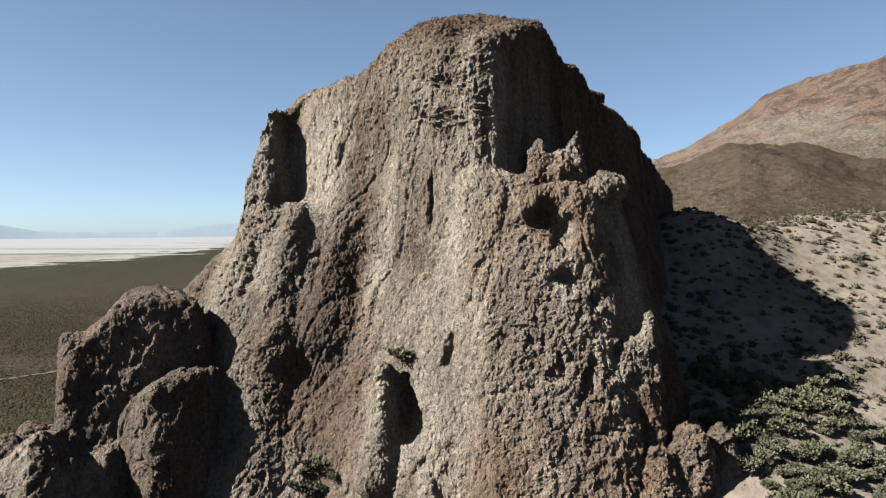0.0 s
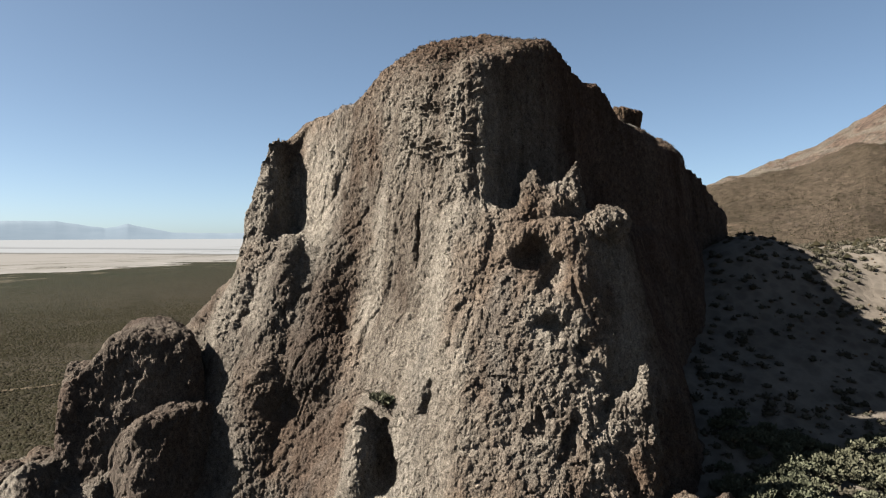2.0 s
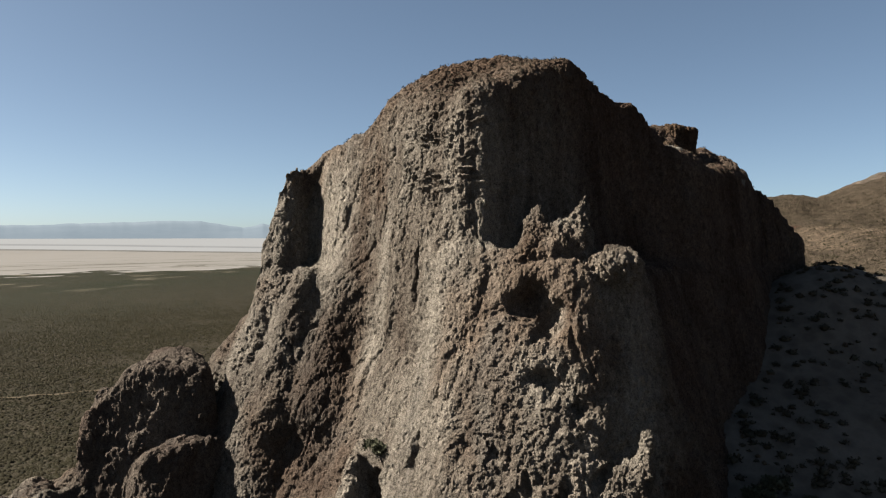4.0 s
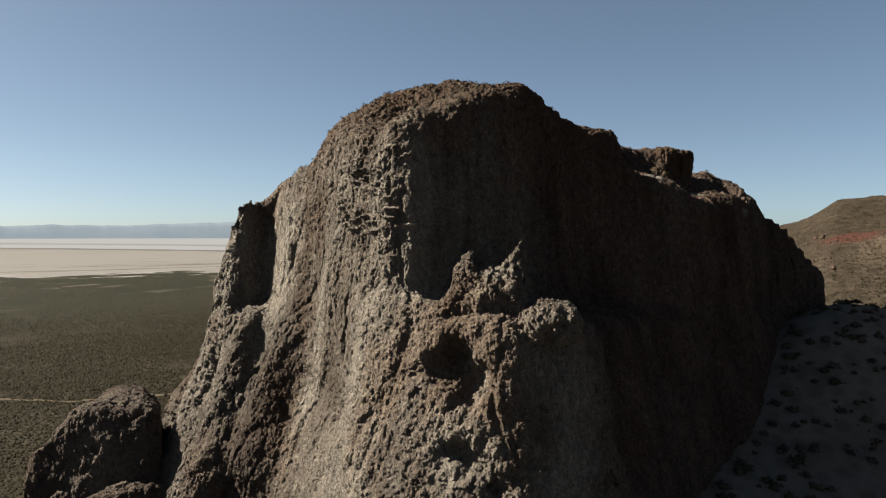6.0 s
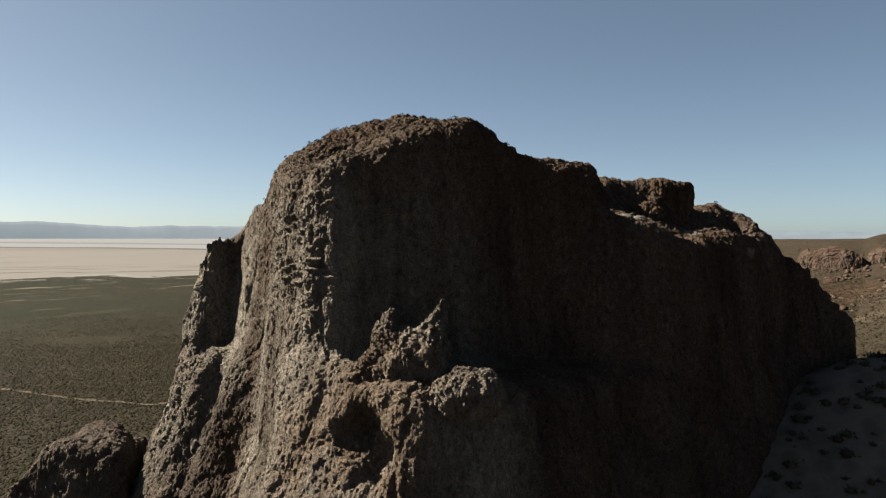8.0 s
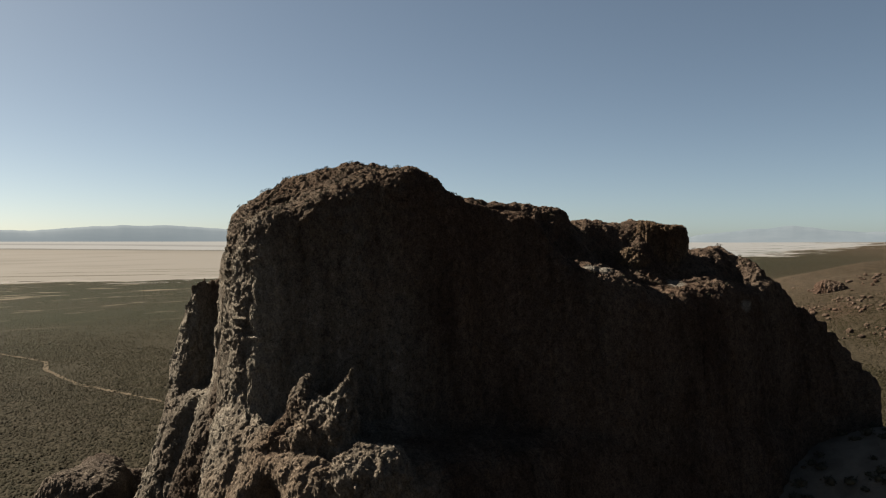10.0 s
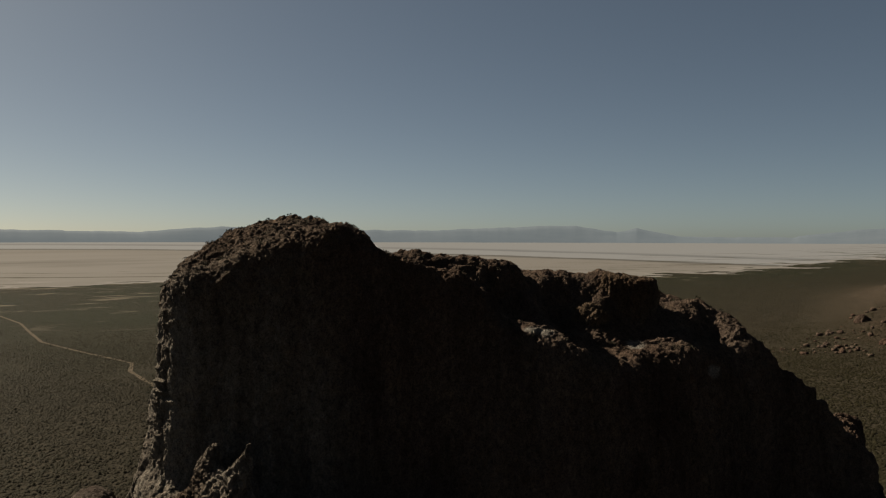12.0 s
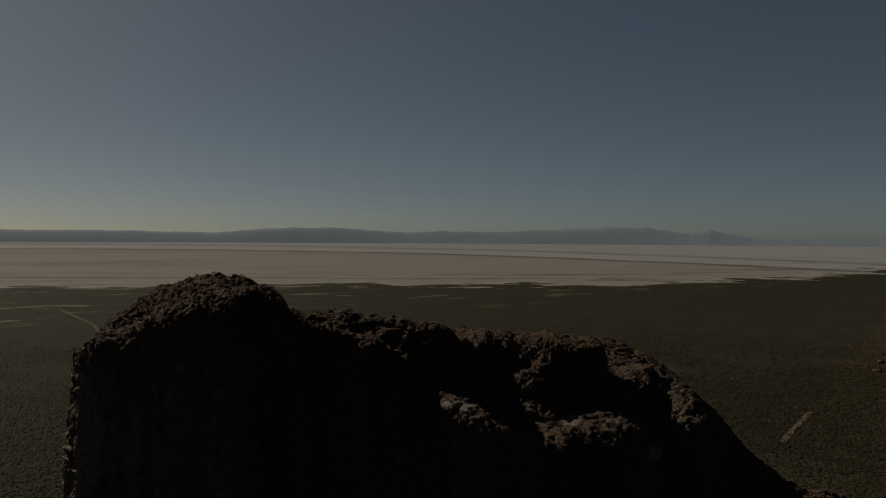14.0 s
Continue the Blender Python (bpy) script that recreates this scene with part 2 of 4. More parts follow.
def ground_material():
    m, t, b = material("desert_ground")
    x, y, z = xyz(t)
    wide = noise_tex(t, position(t), 0.006, 6, 0.6)
    mid = noise_tex(t, position(t), 0.05, 6, 0.6)
    fine = noise_tex(t, position(t), 0.9, 6, 0.7)
    soil = mix(t, ramp(t, mid, (0.35, 0.0), (0.65, 1.0)), (0.01252, 0.01087, 0.007331), (0.01979, 0.01677, 0.01191))
    sand = mix(t, ramp(t, mid, (0.35, 0.0), (0.65, 1.0)), (0.06252, 0.05359, 0.04466), (0.09267, 0.0815, 0.06922))
    near = calc(t, "MULTIPLY_ADD", calc(t, "SUBTRACT", mid, 0.5), 60.0, x)
    near = calc(t, "MULTIPLY", ramp(t, calc(t, "MULTIPLY_ADD", near, 0.01, 0.5), (0.52, 0.0), (0.68, 1.0)), ramp(t, calc(t, "MULTIPLY", y, 0.005), (0.6, 1.0), (0.95, 0.0)))
    soil = mix(t, near, soil, sand)
    soil = mix(t, ramp(t, fine, (0.45, 0.0), (0.7, 0.5)), soil, mix(t, 1.0, soil, 0.55, "MULTIPLY"))
    # brush cover as dark specks, thinning on bare patches
    vor = node(t, "ShaderNodeTexVoronoi", [("Vector", position(t))])
    vor.inputs["Scale"].default_value = 0.55
    speck = ramp(t, calc(t, "ADD", vor.outputs["Distance"], calc(t, "MULTIPLY", fine, 0.35)), (0.48, 1.0), (0.72, 0.0))
    brush = mix(t, ramp(t, wide, (0.4, 0.0), (0.6, 1.0)), (0.005356, 0.005182, 0.003074), (0.008006, 0.007081, 0.004306))
    col = mix(t, calc(t, "MULTIPLY", speck, calc(t, "MULTIPLY_ADD", near, -0.6, 0.85)), soil, brush)
    # far flats: closed green-brown cover
    far = ramp(t, calc(t, "MULTIPLY", x, -0.001), (0.25, 0.0), (0.6, 1.0))
    col = mix(t, calc(t, "MULTIPLY", far, ramp(t, wide, (0.38, 0.95), (0.66, 0.45))), col, (0.0089, 0.0100, 0.0061))
    fleck = noise_tex(t, position(t, (0.03, 0.012, 0.0)), 1.0, 6, 0.65, 0.6)
    fleck = calc(t, "MULTIPLY", ramp(t, fleck, (0.57, 0.0), (0.64, 0.8)), ramp(t, calc(t, "MULTIPLY", x, -0.001), (0.5, 0.0), (0.8, 1.0)))
    col = mix(t, fleck, col, (0.07007, 0.06037, 0.04582))
    # rust and pale bands on the hills
    hill = calc(t, "MULTIPLY", ramp(t, calc(t, "MULTIPLY", z, 0.002), (0.035, 0.0), (0.08, 1.0)), ramp(t, calc(t, "MULTIPLY", y, 0.001), (0.2, 0.0), (0.35, 1.0)))
    band = noise_tex(t, position(t, (0.0035, 0.0035, 0.008)), 1.0, 6, 0.6, 0.6)
    crag = noise_tex(t, position(t, (0.03, 0.03, 0.014)), 1.0, 8, 0.7, 0.6)
    upper = ramp(t, calc(t, "MULTIPLY_ADD", calc(t, "SUBTRACT", band, 0.5), 0.2, calc(t, "MULTIPLY", z, 0.001)), (0.18, 0.0), (0.22, 1.0))
    hillcol = mix(t, ramp(t, band, (0.40, 0.0), (0.6, 1.0)), (0.02356, 0.01816, 0.0132), (0.03142, 0.02421, 0.01838))
    # red, pale and rusty soil on the hillside
    for place, size, tone in (((115, 585, 0), 42.0, (0.05131, 0.03875, 0.02827)), ((88, 655, 0), 19.0, (0.04608, 0.01647, 0.0132)), ((8, 595, 0), 34.0, (0.03142, 0.01985, 0.01413)), ((-90, 600, 0), 40.0, (0.0288, 0.01889, 0.01413)), ((24, 515, 0), 10.0, (0.05236, 0.04117, 0.03063))):
        away = node(t, "ShaderNodeVectorMath", [(0, position(t, (1, 1, 0)))])
        away.operation = "DISTANCE"
        away.inputs[1].default_value = place
        away = calc(t, "MULTIPLY_ADD", calc(t, "SUBTRACT", mid, 0.5), 2.4, calc(t, "DIVIDE", away.outputs["Value"], size))
        hillcol = mix(t, ramp(t, calc(t, "MULTIPLY", away, 0.5), (0.35, 0.85), (0.62, 0.0)), hillcol, tone)
    mount = mix(t, ramp(t, crag, (0.42, 0.0), (0.55, 1.0)), (0.07854, 0.06699, 0.0539), (0.05867, 0.05236, 0.04451))
    pink = ramp(t, calc(t, "MULTIPLY_ADD", calc(t, "SUBTRACT", band, 0.5), 1.1, calc(t, "MULTIPLY", z, 0.001)), (0.24, 0.0), (0.32, 1.0))
    craggy = mix(t, ramp(t, crag, (0.46, 0.0), (0.58, 1.0)), (0.06699, 0.0482, 0.03873), (0.03142, 0.02302, 0.0194))
    mount = mix(t, pink, mount, craggy)
    hillcol = mix(t, upper, hillcol, mount)
    grit = noise_tex(t, position(t), 0.16, 6, 0.75)
    hillcol = mix(t, 1.0, hillcol, ramp(t, grit, (0.36, 0.45), (0.62, 1.45)), "MULTIPLY")
    hillcol = mix(t, calc(t, "MULTIPLY", speck, 0.6), hillcol, (0.02402, 0.02094, 0.01423))
    col = mix(t, calc(t, "MULTIPLY", hill, 0.9), col, hillcol)
    # dry lake bed beyond an uneven shore
    edge = noise_tex(t, position(t, (0.0035, 0.006, 0.0)), 1.0, 8, 0.62, 0.5)
    shore = calc(t, "MULTIPLY_ADD", y, 0.5, -1300.0)
    shore = calc(t, "MINIMUM", shore, -720.0)
    d = calc(t, "SUBTRACT", shore, x)
    d = calc(t, "MULTIPLY_ADD", calc(t, "SUBTRACT", edge, 0.5), 620.0, d)
    streaks = noise_tex(t, position(t, (0.011, 0.004, 0.0)), 1.0, 6, 0.6, 0.8)
    d = calc(t, "MULTIPLY_ADD", calc(t, "SUBTRACT", streaks, 0.5), 420.0, d)
    # ragged strips along the shore
    along = calc(t, "MULTIPLY_ADD", x, 0.45, calc(t, "MULTIPLY", y, 0.89))
    across = calc(t, "MULTIPLY_ADD", x, 0.89, calc(t, "MULTIPLY", y, -0.45))
    strip = node(t, "ShaderNodeCombineXYZ", [("X", calc(t, "MULTIPLY", along, 0.005)), ("Y", calc(t, "MULTIPLY", across, 0.017))]).outputs[0]
    ragged = noise_tex(t, strip, 1.0, 7, 0.68, 0.5)
    d = calc(t, "MULTIPLY_ADD", calc(t, "SUBTRACT", ragged, 0.5), 520.0, d)
    low = ramp(t, calc(t, "MULTIPLY", z, 0.01), (0.55, 1.0), (0.6, 0.0))
    wet = noise_tex(t, position(t, (0.0011, 0.0004, 0.0)), 1.0, 6, 0.6, 0.3)
    playa = mix(t, ramp(t, wet, (0.36, 0.0), (0.55, 1.0)), (0.0693, 0.06584, 0.0616), (0.08162, 0.07854, 0.07469))
    playa = mix(t, ramp(t, wet, (0.6, 0.0), (0.68, 0.6)), playa, (0.04112, 0.03858, 0.03488))
    # far bands of salt and mud
    rr = node(t, "ShaderNodeVectorMath", [(0, position(t, (1, 1, 0)))])
    rr.operation = "LENGTH"
    rr = calc(t, "MULTIPLY_ADD", x, 0.53, calc(t, "MULTIPLY_ADD", wet, 260.0, rr.outputs["Value"]))
    rr = calc(t, "MULTIPLY", rr, 0.0004)
    playa = mix(t, ramp(t, rr, (0.74, 0.0), (0.755, 1.0)), playa, (0.09548, 0.1009, 0.1078))
    playa = mix(t, ramp(t, rr, (0.712, 0.0), (0.725, 0.95), (0.745, 0.95), (0.755, 0.0)), playa, (0.04235, 0.04235, 0.04158))
    playa = mix(t, ramp(t, rr, (0.86, 0.0), (0.89, 0.8), (0.95, 0.0), (0.97, 0.0)), playa, (0.05367, 0.05683, 0.06122))
    thin = node(t, "ShaderNodeCombineXYZ", [("X", calc(t, "MULTIPLY", along, 0.0022)), ("Y", calc(t, "MULTIPLY", across, 0.02))]).outputs[0]
    inlet = noise_tex(t, thin, 1.0, 6, 0.62, 0.6)
    inlet = calc(t, "MULTIPLY", ramp(t, inlet, (0.56, 0.0), (0.60, 0.9)), ramp(t, calc(t, "MULTIPLY", d, 0.001), (0.25, 1.0), (0.75, 0.0)))
    rim = ramp(t, calc(t, "MULTIPLY_ADD", d, 0.004, 0.5), (0.5, 0.0), (0.54, 1.0), (0.66, 0.9), (0.8, 0.0))
    playa = mix(t, rim, playa, (0.1016, 0.09779, 0.09394))
    playa = mix(t, inlet, playa, (0.0245, 0.0235, 0.0165))
    mask = calc(t, "MULTIPLY", ramp(t, calc(t, "MULTIPLY_ADD", d, 0.02, 0.5), (0.45, 0.0), (0.55, 1.0)), low)
    col = mix(t, mask, col, playa)
    t.links.new(col, b.inputs["Base Color"])
    h = calc(t, "MULTIPLY_ADD", fine, 0.25, calc(t, "MULTIPLY", speck, calc(t, "MULTIPLY_ADD", near, -0.35, 0.35)))
    h = calc(t, "ADD", h, calc(t, "MULTIPLY", hill, calc(t, "MULTIPLY_ADD", calc(t, "MULTIPLY", crag, upper), 22.0, calc(t, "MULTIPLY", grit, 4.0))))
    h = mix(t, mask, h, 0.0)
    bump(t, b, h, 0.9, 1.0)
    return m


M_GROUND = ground_material()


def leaf_material(name, low, high, warm=(0.06, 0.05, 0.03)):
    m, t, b = material(name)
    g = t.nodes.new("ShaderNodeNewGeometry")
    col = ramp(t, g.outputs["Random Per Island"], (0.0, low), (1.0, high))
    patch = noise_tex(t, position(t), 0.12, 3)
    col = mix(t, ramp(t, patch, (0.35, 0.0), (0.7, 0.6)), col, (warm[0], warm[1], warm[2]))
    t.links.new(col, b.inputs["Base Color"])
    b.inputs["Roughness"].default_value = 0.8
    return m


M_SAGE = leaf_material("sagebrush_leaves", (0.01886, 0.01804, 0.01312), (0.04264, 0.04018, 0.02952), (0.0328, 0.02788, 0.02132))
M_FLAT = leaf_material("dry_brush_leaves", (0.004959, 0.004959, 0.002755), (0.01268, 0.01158, 0.006612), (0.01102, 0.00882, 0.004959))
M_GREEN = leaf_material("shrub_leaves", (0.024, 0.027, 0.017), (0.058, 0.061, 0.042), (0.044, 0.041, 0.028))
M_BARK = material("grey_bark")[0]
M_BARK.node_tree.nodes["Principled BSDF"].inputs["Base Color"].default_value = (0.12, 0.09, 0.065, 1)


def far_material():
    m, t, b = material("haze_glow_mountains")
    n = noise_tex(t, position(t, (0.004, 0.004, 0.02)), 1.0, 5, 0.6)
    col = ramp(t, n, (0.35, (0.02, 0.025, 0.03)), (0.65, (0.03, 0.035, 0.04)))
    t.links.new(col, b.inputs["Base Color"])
    # distance haze, put in as an even blue glow over the dark base
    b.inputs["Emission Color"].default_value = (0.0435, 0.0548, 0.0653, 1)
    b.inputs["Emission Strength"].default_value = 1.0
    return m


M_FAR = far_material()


# ---- meshes ----
def mesh_object(name, verts, faces, mat, smooth_faces=True, parent=None):
    """One mesh object from arrays of points and of equal-sided faces."""
    verts, faces = np.asarray(verts, np.float32), np.asarray(faces, np.int32)
    me = bpy.data.meshes.new(name)
    n, k = faces.shape
    me.vertices.add(len(verts))
    me.vertices.foreach_set("co", verts.ravel())
    me.loops.add(n * k)
    me.loops.foreach_set("vertex_index", faces.ravel())
    me.polygons.add(n)
    me.polygons.foreach_set("loop_start", np.arange(0, n * k, k, dtype=np.int32))
    me.polygons.foreach_set("use_smooth", np.full(n, smooth_faces))
    me.update(calc_edges=True)
    me.materials.append(mat)
    ob = new(name, me)
    if parent is not None:
        ob.parent = parent
    return ob


def surface_nets(F, low, h):
    """Quads round the inside (F < 0) of a field on a grid."""
    inside = F < 0
    nx, ny, nz = (s - 1 for s in F.shape)
    total = np.zeros((nx, ny, nz), np.int8)
    for dx in (0, 1):
        for dy in (0, 1):
            for dz in (0, 1):
                total += inside[dx:nx + dx, dy:ny + dy, dz:nz + dz]
    cells = np.argwhere((total > 0) & (total < 8))
    index = np.full((nx, ny, nz), -1, np.int32)
    index[cells[:, 0], cells[:, 1], cells[:, 2]] = np.arange(len(cells))
    acc, cnt = np.zeros((len(cells), 3), np.float32), np.zeros(len(cells), np.float32)
    for ax in range(3):
        for u in (0, 1):
            for v in (0, 1):
                a = np.zeros(3, int)
                a[(ax + 1) % 3], a[(ax + 2) % 3] = u, v
                e = a.copy()
                e[ax] = 1
                ca, ce = cells + a, cells + e
                fa, fe = F[ca[:, 0], ca[:, 1], ca[:, 2]], F[ce[:, 0], ce[:, 1], ce[:, 2]]
                cross = (fa < 0) != (fe < 0)
                s = np.where(cross, fa / np.where(cross, fa - fe, 1), 0)
                pt = np.tile(a.astype(np.float32), (len(cells), 1))
                pt[:, ax] += s
                acc += pt * cross[:, None]
                cnt += cross
    verts = (cells + acc / cnt[:, None]) * h + np.asarray(low)
    quads = []
    for ax in range(3):
        o1, o2 = (ax + 1) % 3, (ax + 2) % 3
        lo = [slice(None)] * 3
        hi = [slice(None)] * 3
        lo[ax], hi[ax] = slice(0, -1), slice(1, None)
        chg = inside[tuple(lo)] != inside[tuple(hi)]
        e = np.argwhere(chg)
        e = e[(e[:, o1] > 0) & (e[:, o2] > 0) & (e[:, o1] < F.shape[o1] - 1) & (e[:, o2] < F.shape[o2] - 1)]
        q = []
        for du, dv in ((1, 1), (0, 1), (0, 0), (1, 0)):
            c = e.copy()
            c[:, o1] -= du
            c[:, o2] -= dv
            q.append(index[c[:, 0], c[:, 1], c[:, 2]])
        q = np.stack(q, 1)
        flip = ~inside[e[:, 0], e[:, 1], e[:, 2]]
        q[flip] = q[flip][:, ::-1]
        quads.append(q)
    return verts.astype(np.float32), np.concatenate(quads)


def split_quads(v, q):
    """Each quad into four."""
    e = np.concatenate([q[:, [0, 1]], q[:, [1, 2]], q[:, [2, 3]], q[:, [3, 0]]])
    key = np.sort(e, 1)
    code = key[:, 0].astype(np.int64) * len(v) + key[:, 1]
    u, inv = np.unique(code, return_inverse=True)
    mids = (v[u // len(v)] + v[u % len(v)]) / 2
    cents = v[q].mean(1)
    n, m = len(q), len(v)
    a, b, c, d = (inv[k * n:(k + 1) * n] + m for k in range(4))
    f = np.arange(n) + m + len(mids)
    new_q = np.concatenate([np.stack(s, 1) for s in ((q[:, 0], a, f, d), (a, q[:, 1], b, f), (f, b, q[:, 2], c), (d, f, c, q[:, 3]))])
    return np.concatenate([v, mids, cents]).astype(np.float32), new_q


def relax(v, q, times=2):
    for _ in range(times):
        s, n = np.zeros_like(v), np.zeros(len(v), np.float32)
        for k in range(4):
            for j in (1, 3):
                np.add.at(s, q[:, k], v[q[:, (k + j) % 4]])
            n += 2 * np.bincount(q[:, k], minlength=len(v))
        v = 0.4 * v + 0.6 * s / np.maximum(n, 1)[:, None]
    return v


def normals(v, q):
    n = np.cross(v[q[:, 2]] - v[q[:, 0]], v[q[:, 3]] - v[q[:, 1]])
    out = np.zeros_like(v)
    for k in range(4):
        np.add.at(out, q[:, k], n)
    return out / np.maximum(np.linalg.norm(out, axis=1), 1e-9)[:, None]


def ridged(p, octaves, seed, gain=0.55):
    """Rounded bulges with sharp clefts between them."""
    out, amp = np.zeros(len(p), np.float32), 1.0
    for k in range(octaves):
        out += amp * (np.abs(vnoise(p * 2.1 ** k + 9.1 * k, seed + k)) - 0.25)
        amp *= gain
    return out


def groove(v, a, b, width, depth):
    """A crack down the face along the line from a to b."""
    a, b = np.array(a, float), np.array(b, float)
    e = b - a
    t = np.clip((v - a) @ e / (e @ e), 0, 1)
    d = np.linalg.norm(v - a - t[:, None] * e, axis=1) + 0.13 * vnoise(v * 0.9, 77)
    return -depth * np.sin(np.pi * t) ** 0.6 * np.exp(-(d / (width * (0.5 + 0.5 * np.sin(np.pi * t)))) ** 2)


def weather(p, n, rough=1.0, seed=3, scale=1.0):
    """How far worn rock stands out along its normal, in metres."""
    v = p * scale
    big = 0.30 * fbm(v * (0.09, 0.09, 0.05), 3, seed)
    # runnels that lean down and outwards from the middle of the face
    lean = 0.42 * smooth(4, -14, p[:, 0]) - 0.10 * smooth(2, 14, p[:, 0])
    down = v.copy()
    down[:, 0] = v[:, 0] - lean * (p[:, 2] - 90) * scale
    flute = 0.17 * fbm(down * (0.55, 0.55, 0.10), 4, seed + 20, 0.55)
    crack = -np.clip(0.11 - np.abs(vnoise(down * (0.24, 0.24, 0.05) + 0.5 * flute[:, None], seed + 40)), 0, 1) * 2.0
    slant = v @ np.array([[0.5, 0.0, 0.16], [0.0, 0.5, 0.0], [-0.22, 0.0, 0.36]])
    crag = ridged(slant, 4, seed + 60)
    fine = fbm(v * (1.3, 1.3, 0.85), 4, seed + 80, 0.65)
    warp = v + 0.6 * np.stack([fbm(v * 0.6, 2, seed + 101), fbm(v * 0.6, 2, seed + 102), fbm(v * 0.6, 2, seed + 103)], 1)
    step, edge = blocks(warp * (0.55, 0.55, 0.40), seed + 90)
    chunk = step - 0.20 * smooth(0.12, 0.0, edge)
    step, edge = blocks(warp @ np.array([[0.30, 0.0, 0.10], [0.0, 0.30, 0.0], [-0.14, 0.0, 0.22]]), seed + 92)
    slab = step - 0.16 * smooth(0.08, 0.0, edge)
    step, edge = blocks(warp * (1.7, 1.7, 1.3), seed + 95)
    chip = step - 0.15 * smooth(0.14, 0.0, edge)
    low = smooth(66, 50, p[:, 2]) * smooth(0, 12, p[:, 0] - 0.2 * (60 - p[:, 2])) + 0.5 * smooth(-14, -24, p[:, 0])
    low = np.clip(low, 0, 1) + 0.4 * smooth(84, 88, p[:, 2])
    shade = smooth(12, 20, p[:, 0])
    return rough * (big * (1 + 0.7 * shade) + flute * (1 - 0.6 * low) + crack * (1 - 0.5 * low) + (0.10 + 0.17 * low) * crag + (0.10 + 0.03 * low) * fine + (0.06 + 0.42 * low) * slab
                    + (0.11 + 0.15 * low) * chunk + (0.06 + 0.045 * low) * chip)


def grain(v, seed):
    """Small broken facets of the nearest faces."""
    step, edge = blocks((v + 0.25 * vnoise(v * 1.7, seed)[:, None]) * (3.1, 3.1, 2.3), seed + 1)
    return 0.05 * step - 0.02 * smooth(0.12, 0.0, edge) + 0.05 * fbm(v * (3.4, 3.4, 2.4), 2, seed + 2)


def strata(v, n):
    """Thin tilted layers high on the south face."""
    m = smooth(-5, -1, v[:, 0]) * smooth(7, 5, v[:, 0]) * smooth(74, 77, v[:, 2]) * smooth(86, 83, v[:, 2]) * smooth(90, 84, v[:, 1])
    z = v[:, 2] - 0.20 * v[:, 0] + 0.45 * vnoise(v * 0.4, 91)
    step = (z / 0.85) % 1.0
    keep = smooth(-0.15, 0.35, vnoise(v * (0.35, 0.35, 0.6), 92))
    return m * keep * (0.42 * step ** 2 - 0.16)


def rock_mesh(name, field, low, high, h, mat, parent=None, rough=1.0, splits=1, seed=3, extra=None, scale=1.0, near=None):
    ax = [np.arange(a, b + h, h, dtype=np.float32) for a, b in zip(low, high)]
    F = field(ax[0][:, None, None], ax[1][None, :, None], ax[2][None, None, :])
    F = np.broadcast_to(F, tuple(len(a) for a in ax)).astype(np.float32)
    v, q = surface_nets(F, low, h)
    v = relax(v, q, 2)
    for _ in range(splits):
        v, q = split_quads(v, q)
    v = relax(v, q, 1)
    n = normals(v, q)
    v = v + n * (weather(v, n, rough, seed, scale) + (extra(v, n) if extra else 0))[:, None]
    if near is None:
        return mesh_object(name, v, q, mat, False, parent)
    # the faces that the path passes closest are broken up once more
    amount = near(v)
    close = amount[q].min(1) > 0
    used, inv = np.unique(q[close], return_inverse=True)
    w, p = split_quads(v[used], inv.reshape(-1, 4))
    w = w + normals(w, p) * (near(w) * grain(w, seed + 200))[:, None]
    back, kept = np.unique(q[~close], return_inverse=True)
    return mesh_object(name, np.concatenate([v[back], w]), np.concatenate([kept.reshape(-1, 4), p + len(back)]), mat, False, parent)


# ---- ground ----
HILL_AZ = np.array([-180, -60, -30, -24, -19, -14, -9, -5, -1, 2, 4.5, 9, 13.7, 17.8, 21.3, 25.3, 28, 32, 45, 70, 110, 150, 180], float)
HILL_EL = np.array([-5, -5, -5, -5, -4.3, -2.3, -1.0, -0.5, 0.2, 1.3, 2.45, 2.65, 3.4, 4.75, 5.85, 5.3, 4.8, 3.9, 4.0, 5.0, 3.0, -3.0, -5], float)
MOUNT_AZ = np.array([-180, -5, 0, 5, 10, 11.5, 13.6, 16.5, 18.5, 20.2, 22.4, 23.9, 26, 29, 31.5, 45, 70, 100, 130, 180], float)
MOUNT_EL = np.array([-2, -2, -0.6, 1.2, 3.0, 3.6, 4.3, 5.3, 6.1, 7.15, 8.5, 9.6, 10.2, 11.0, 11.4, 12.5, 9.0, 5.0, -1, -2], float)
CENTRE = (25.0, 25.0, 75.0)


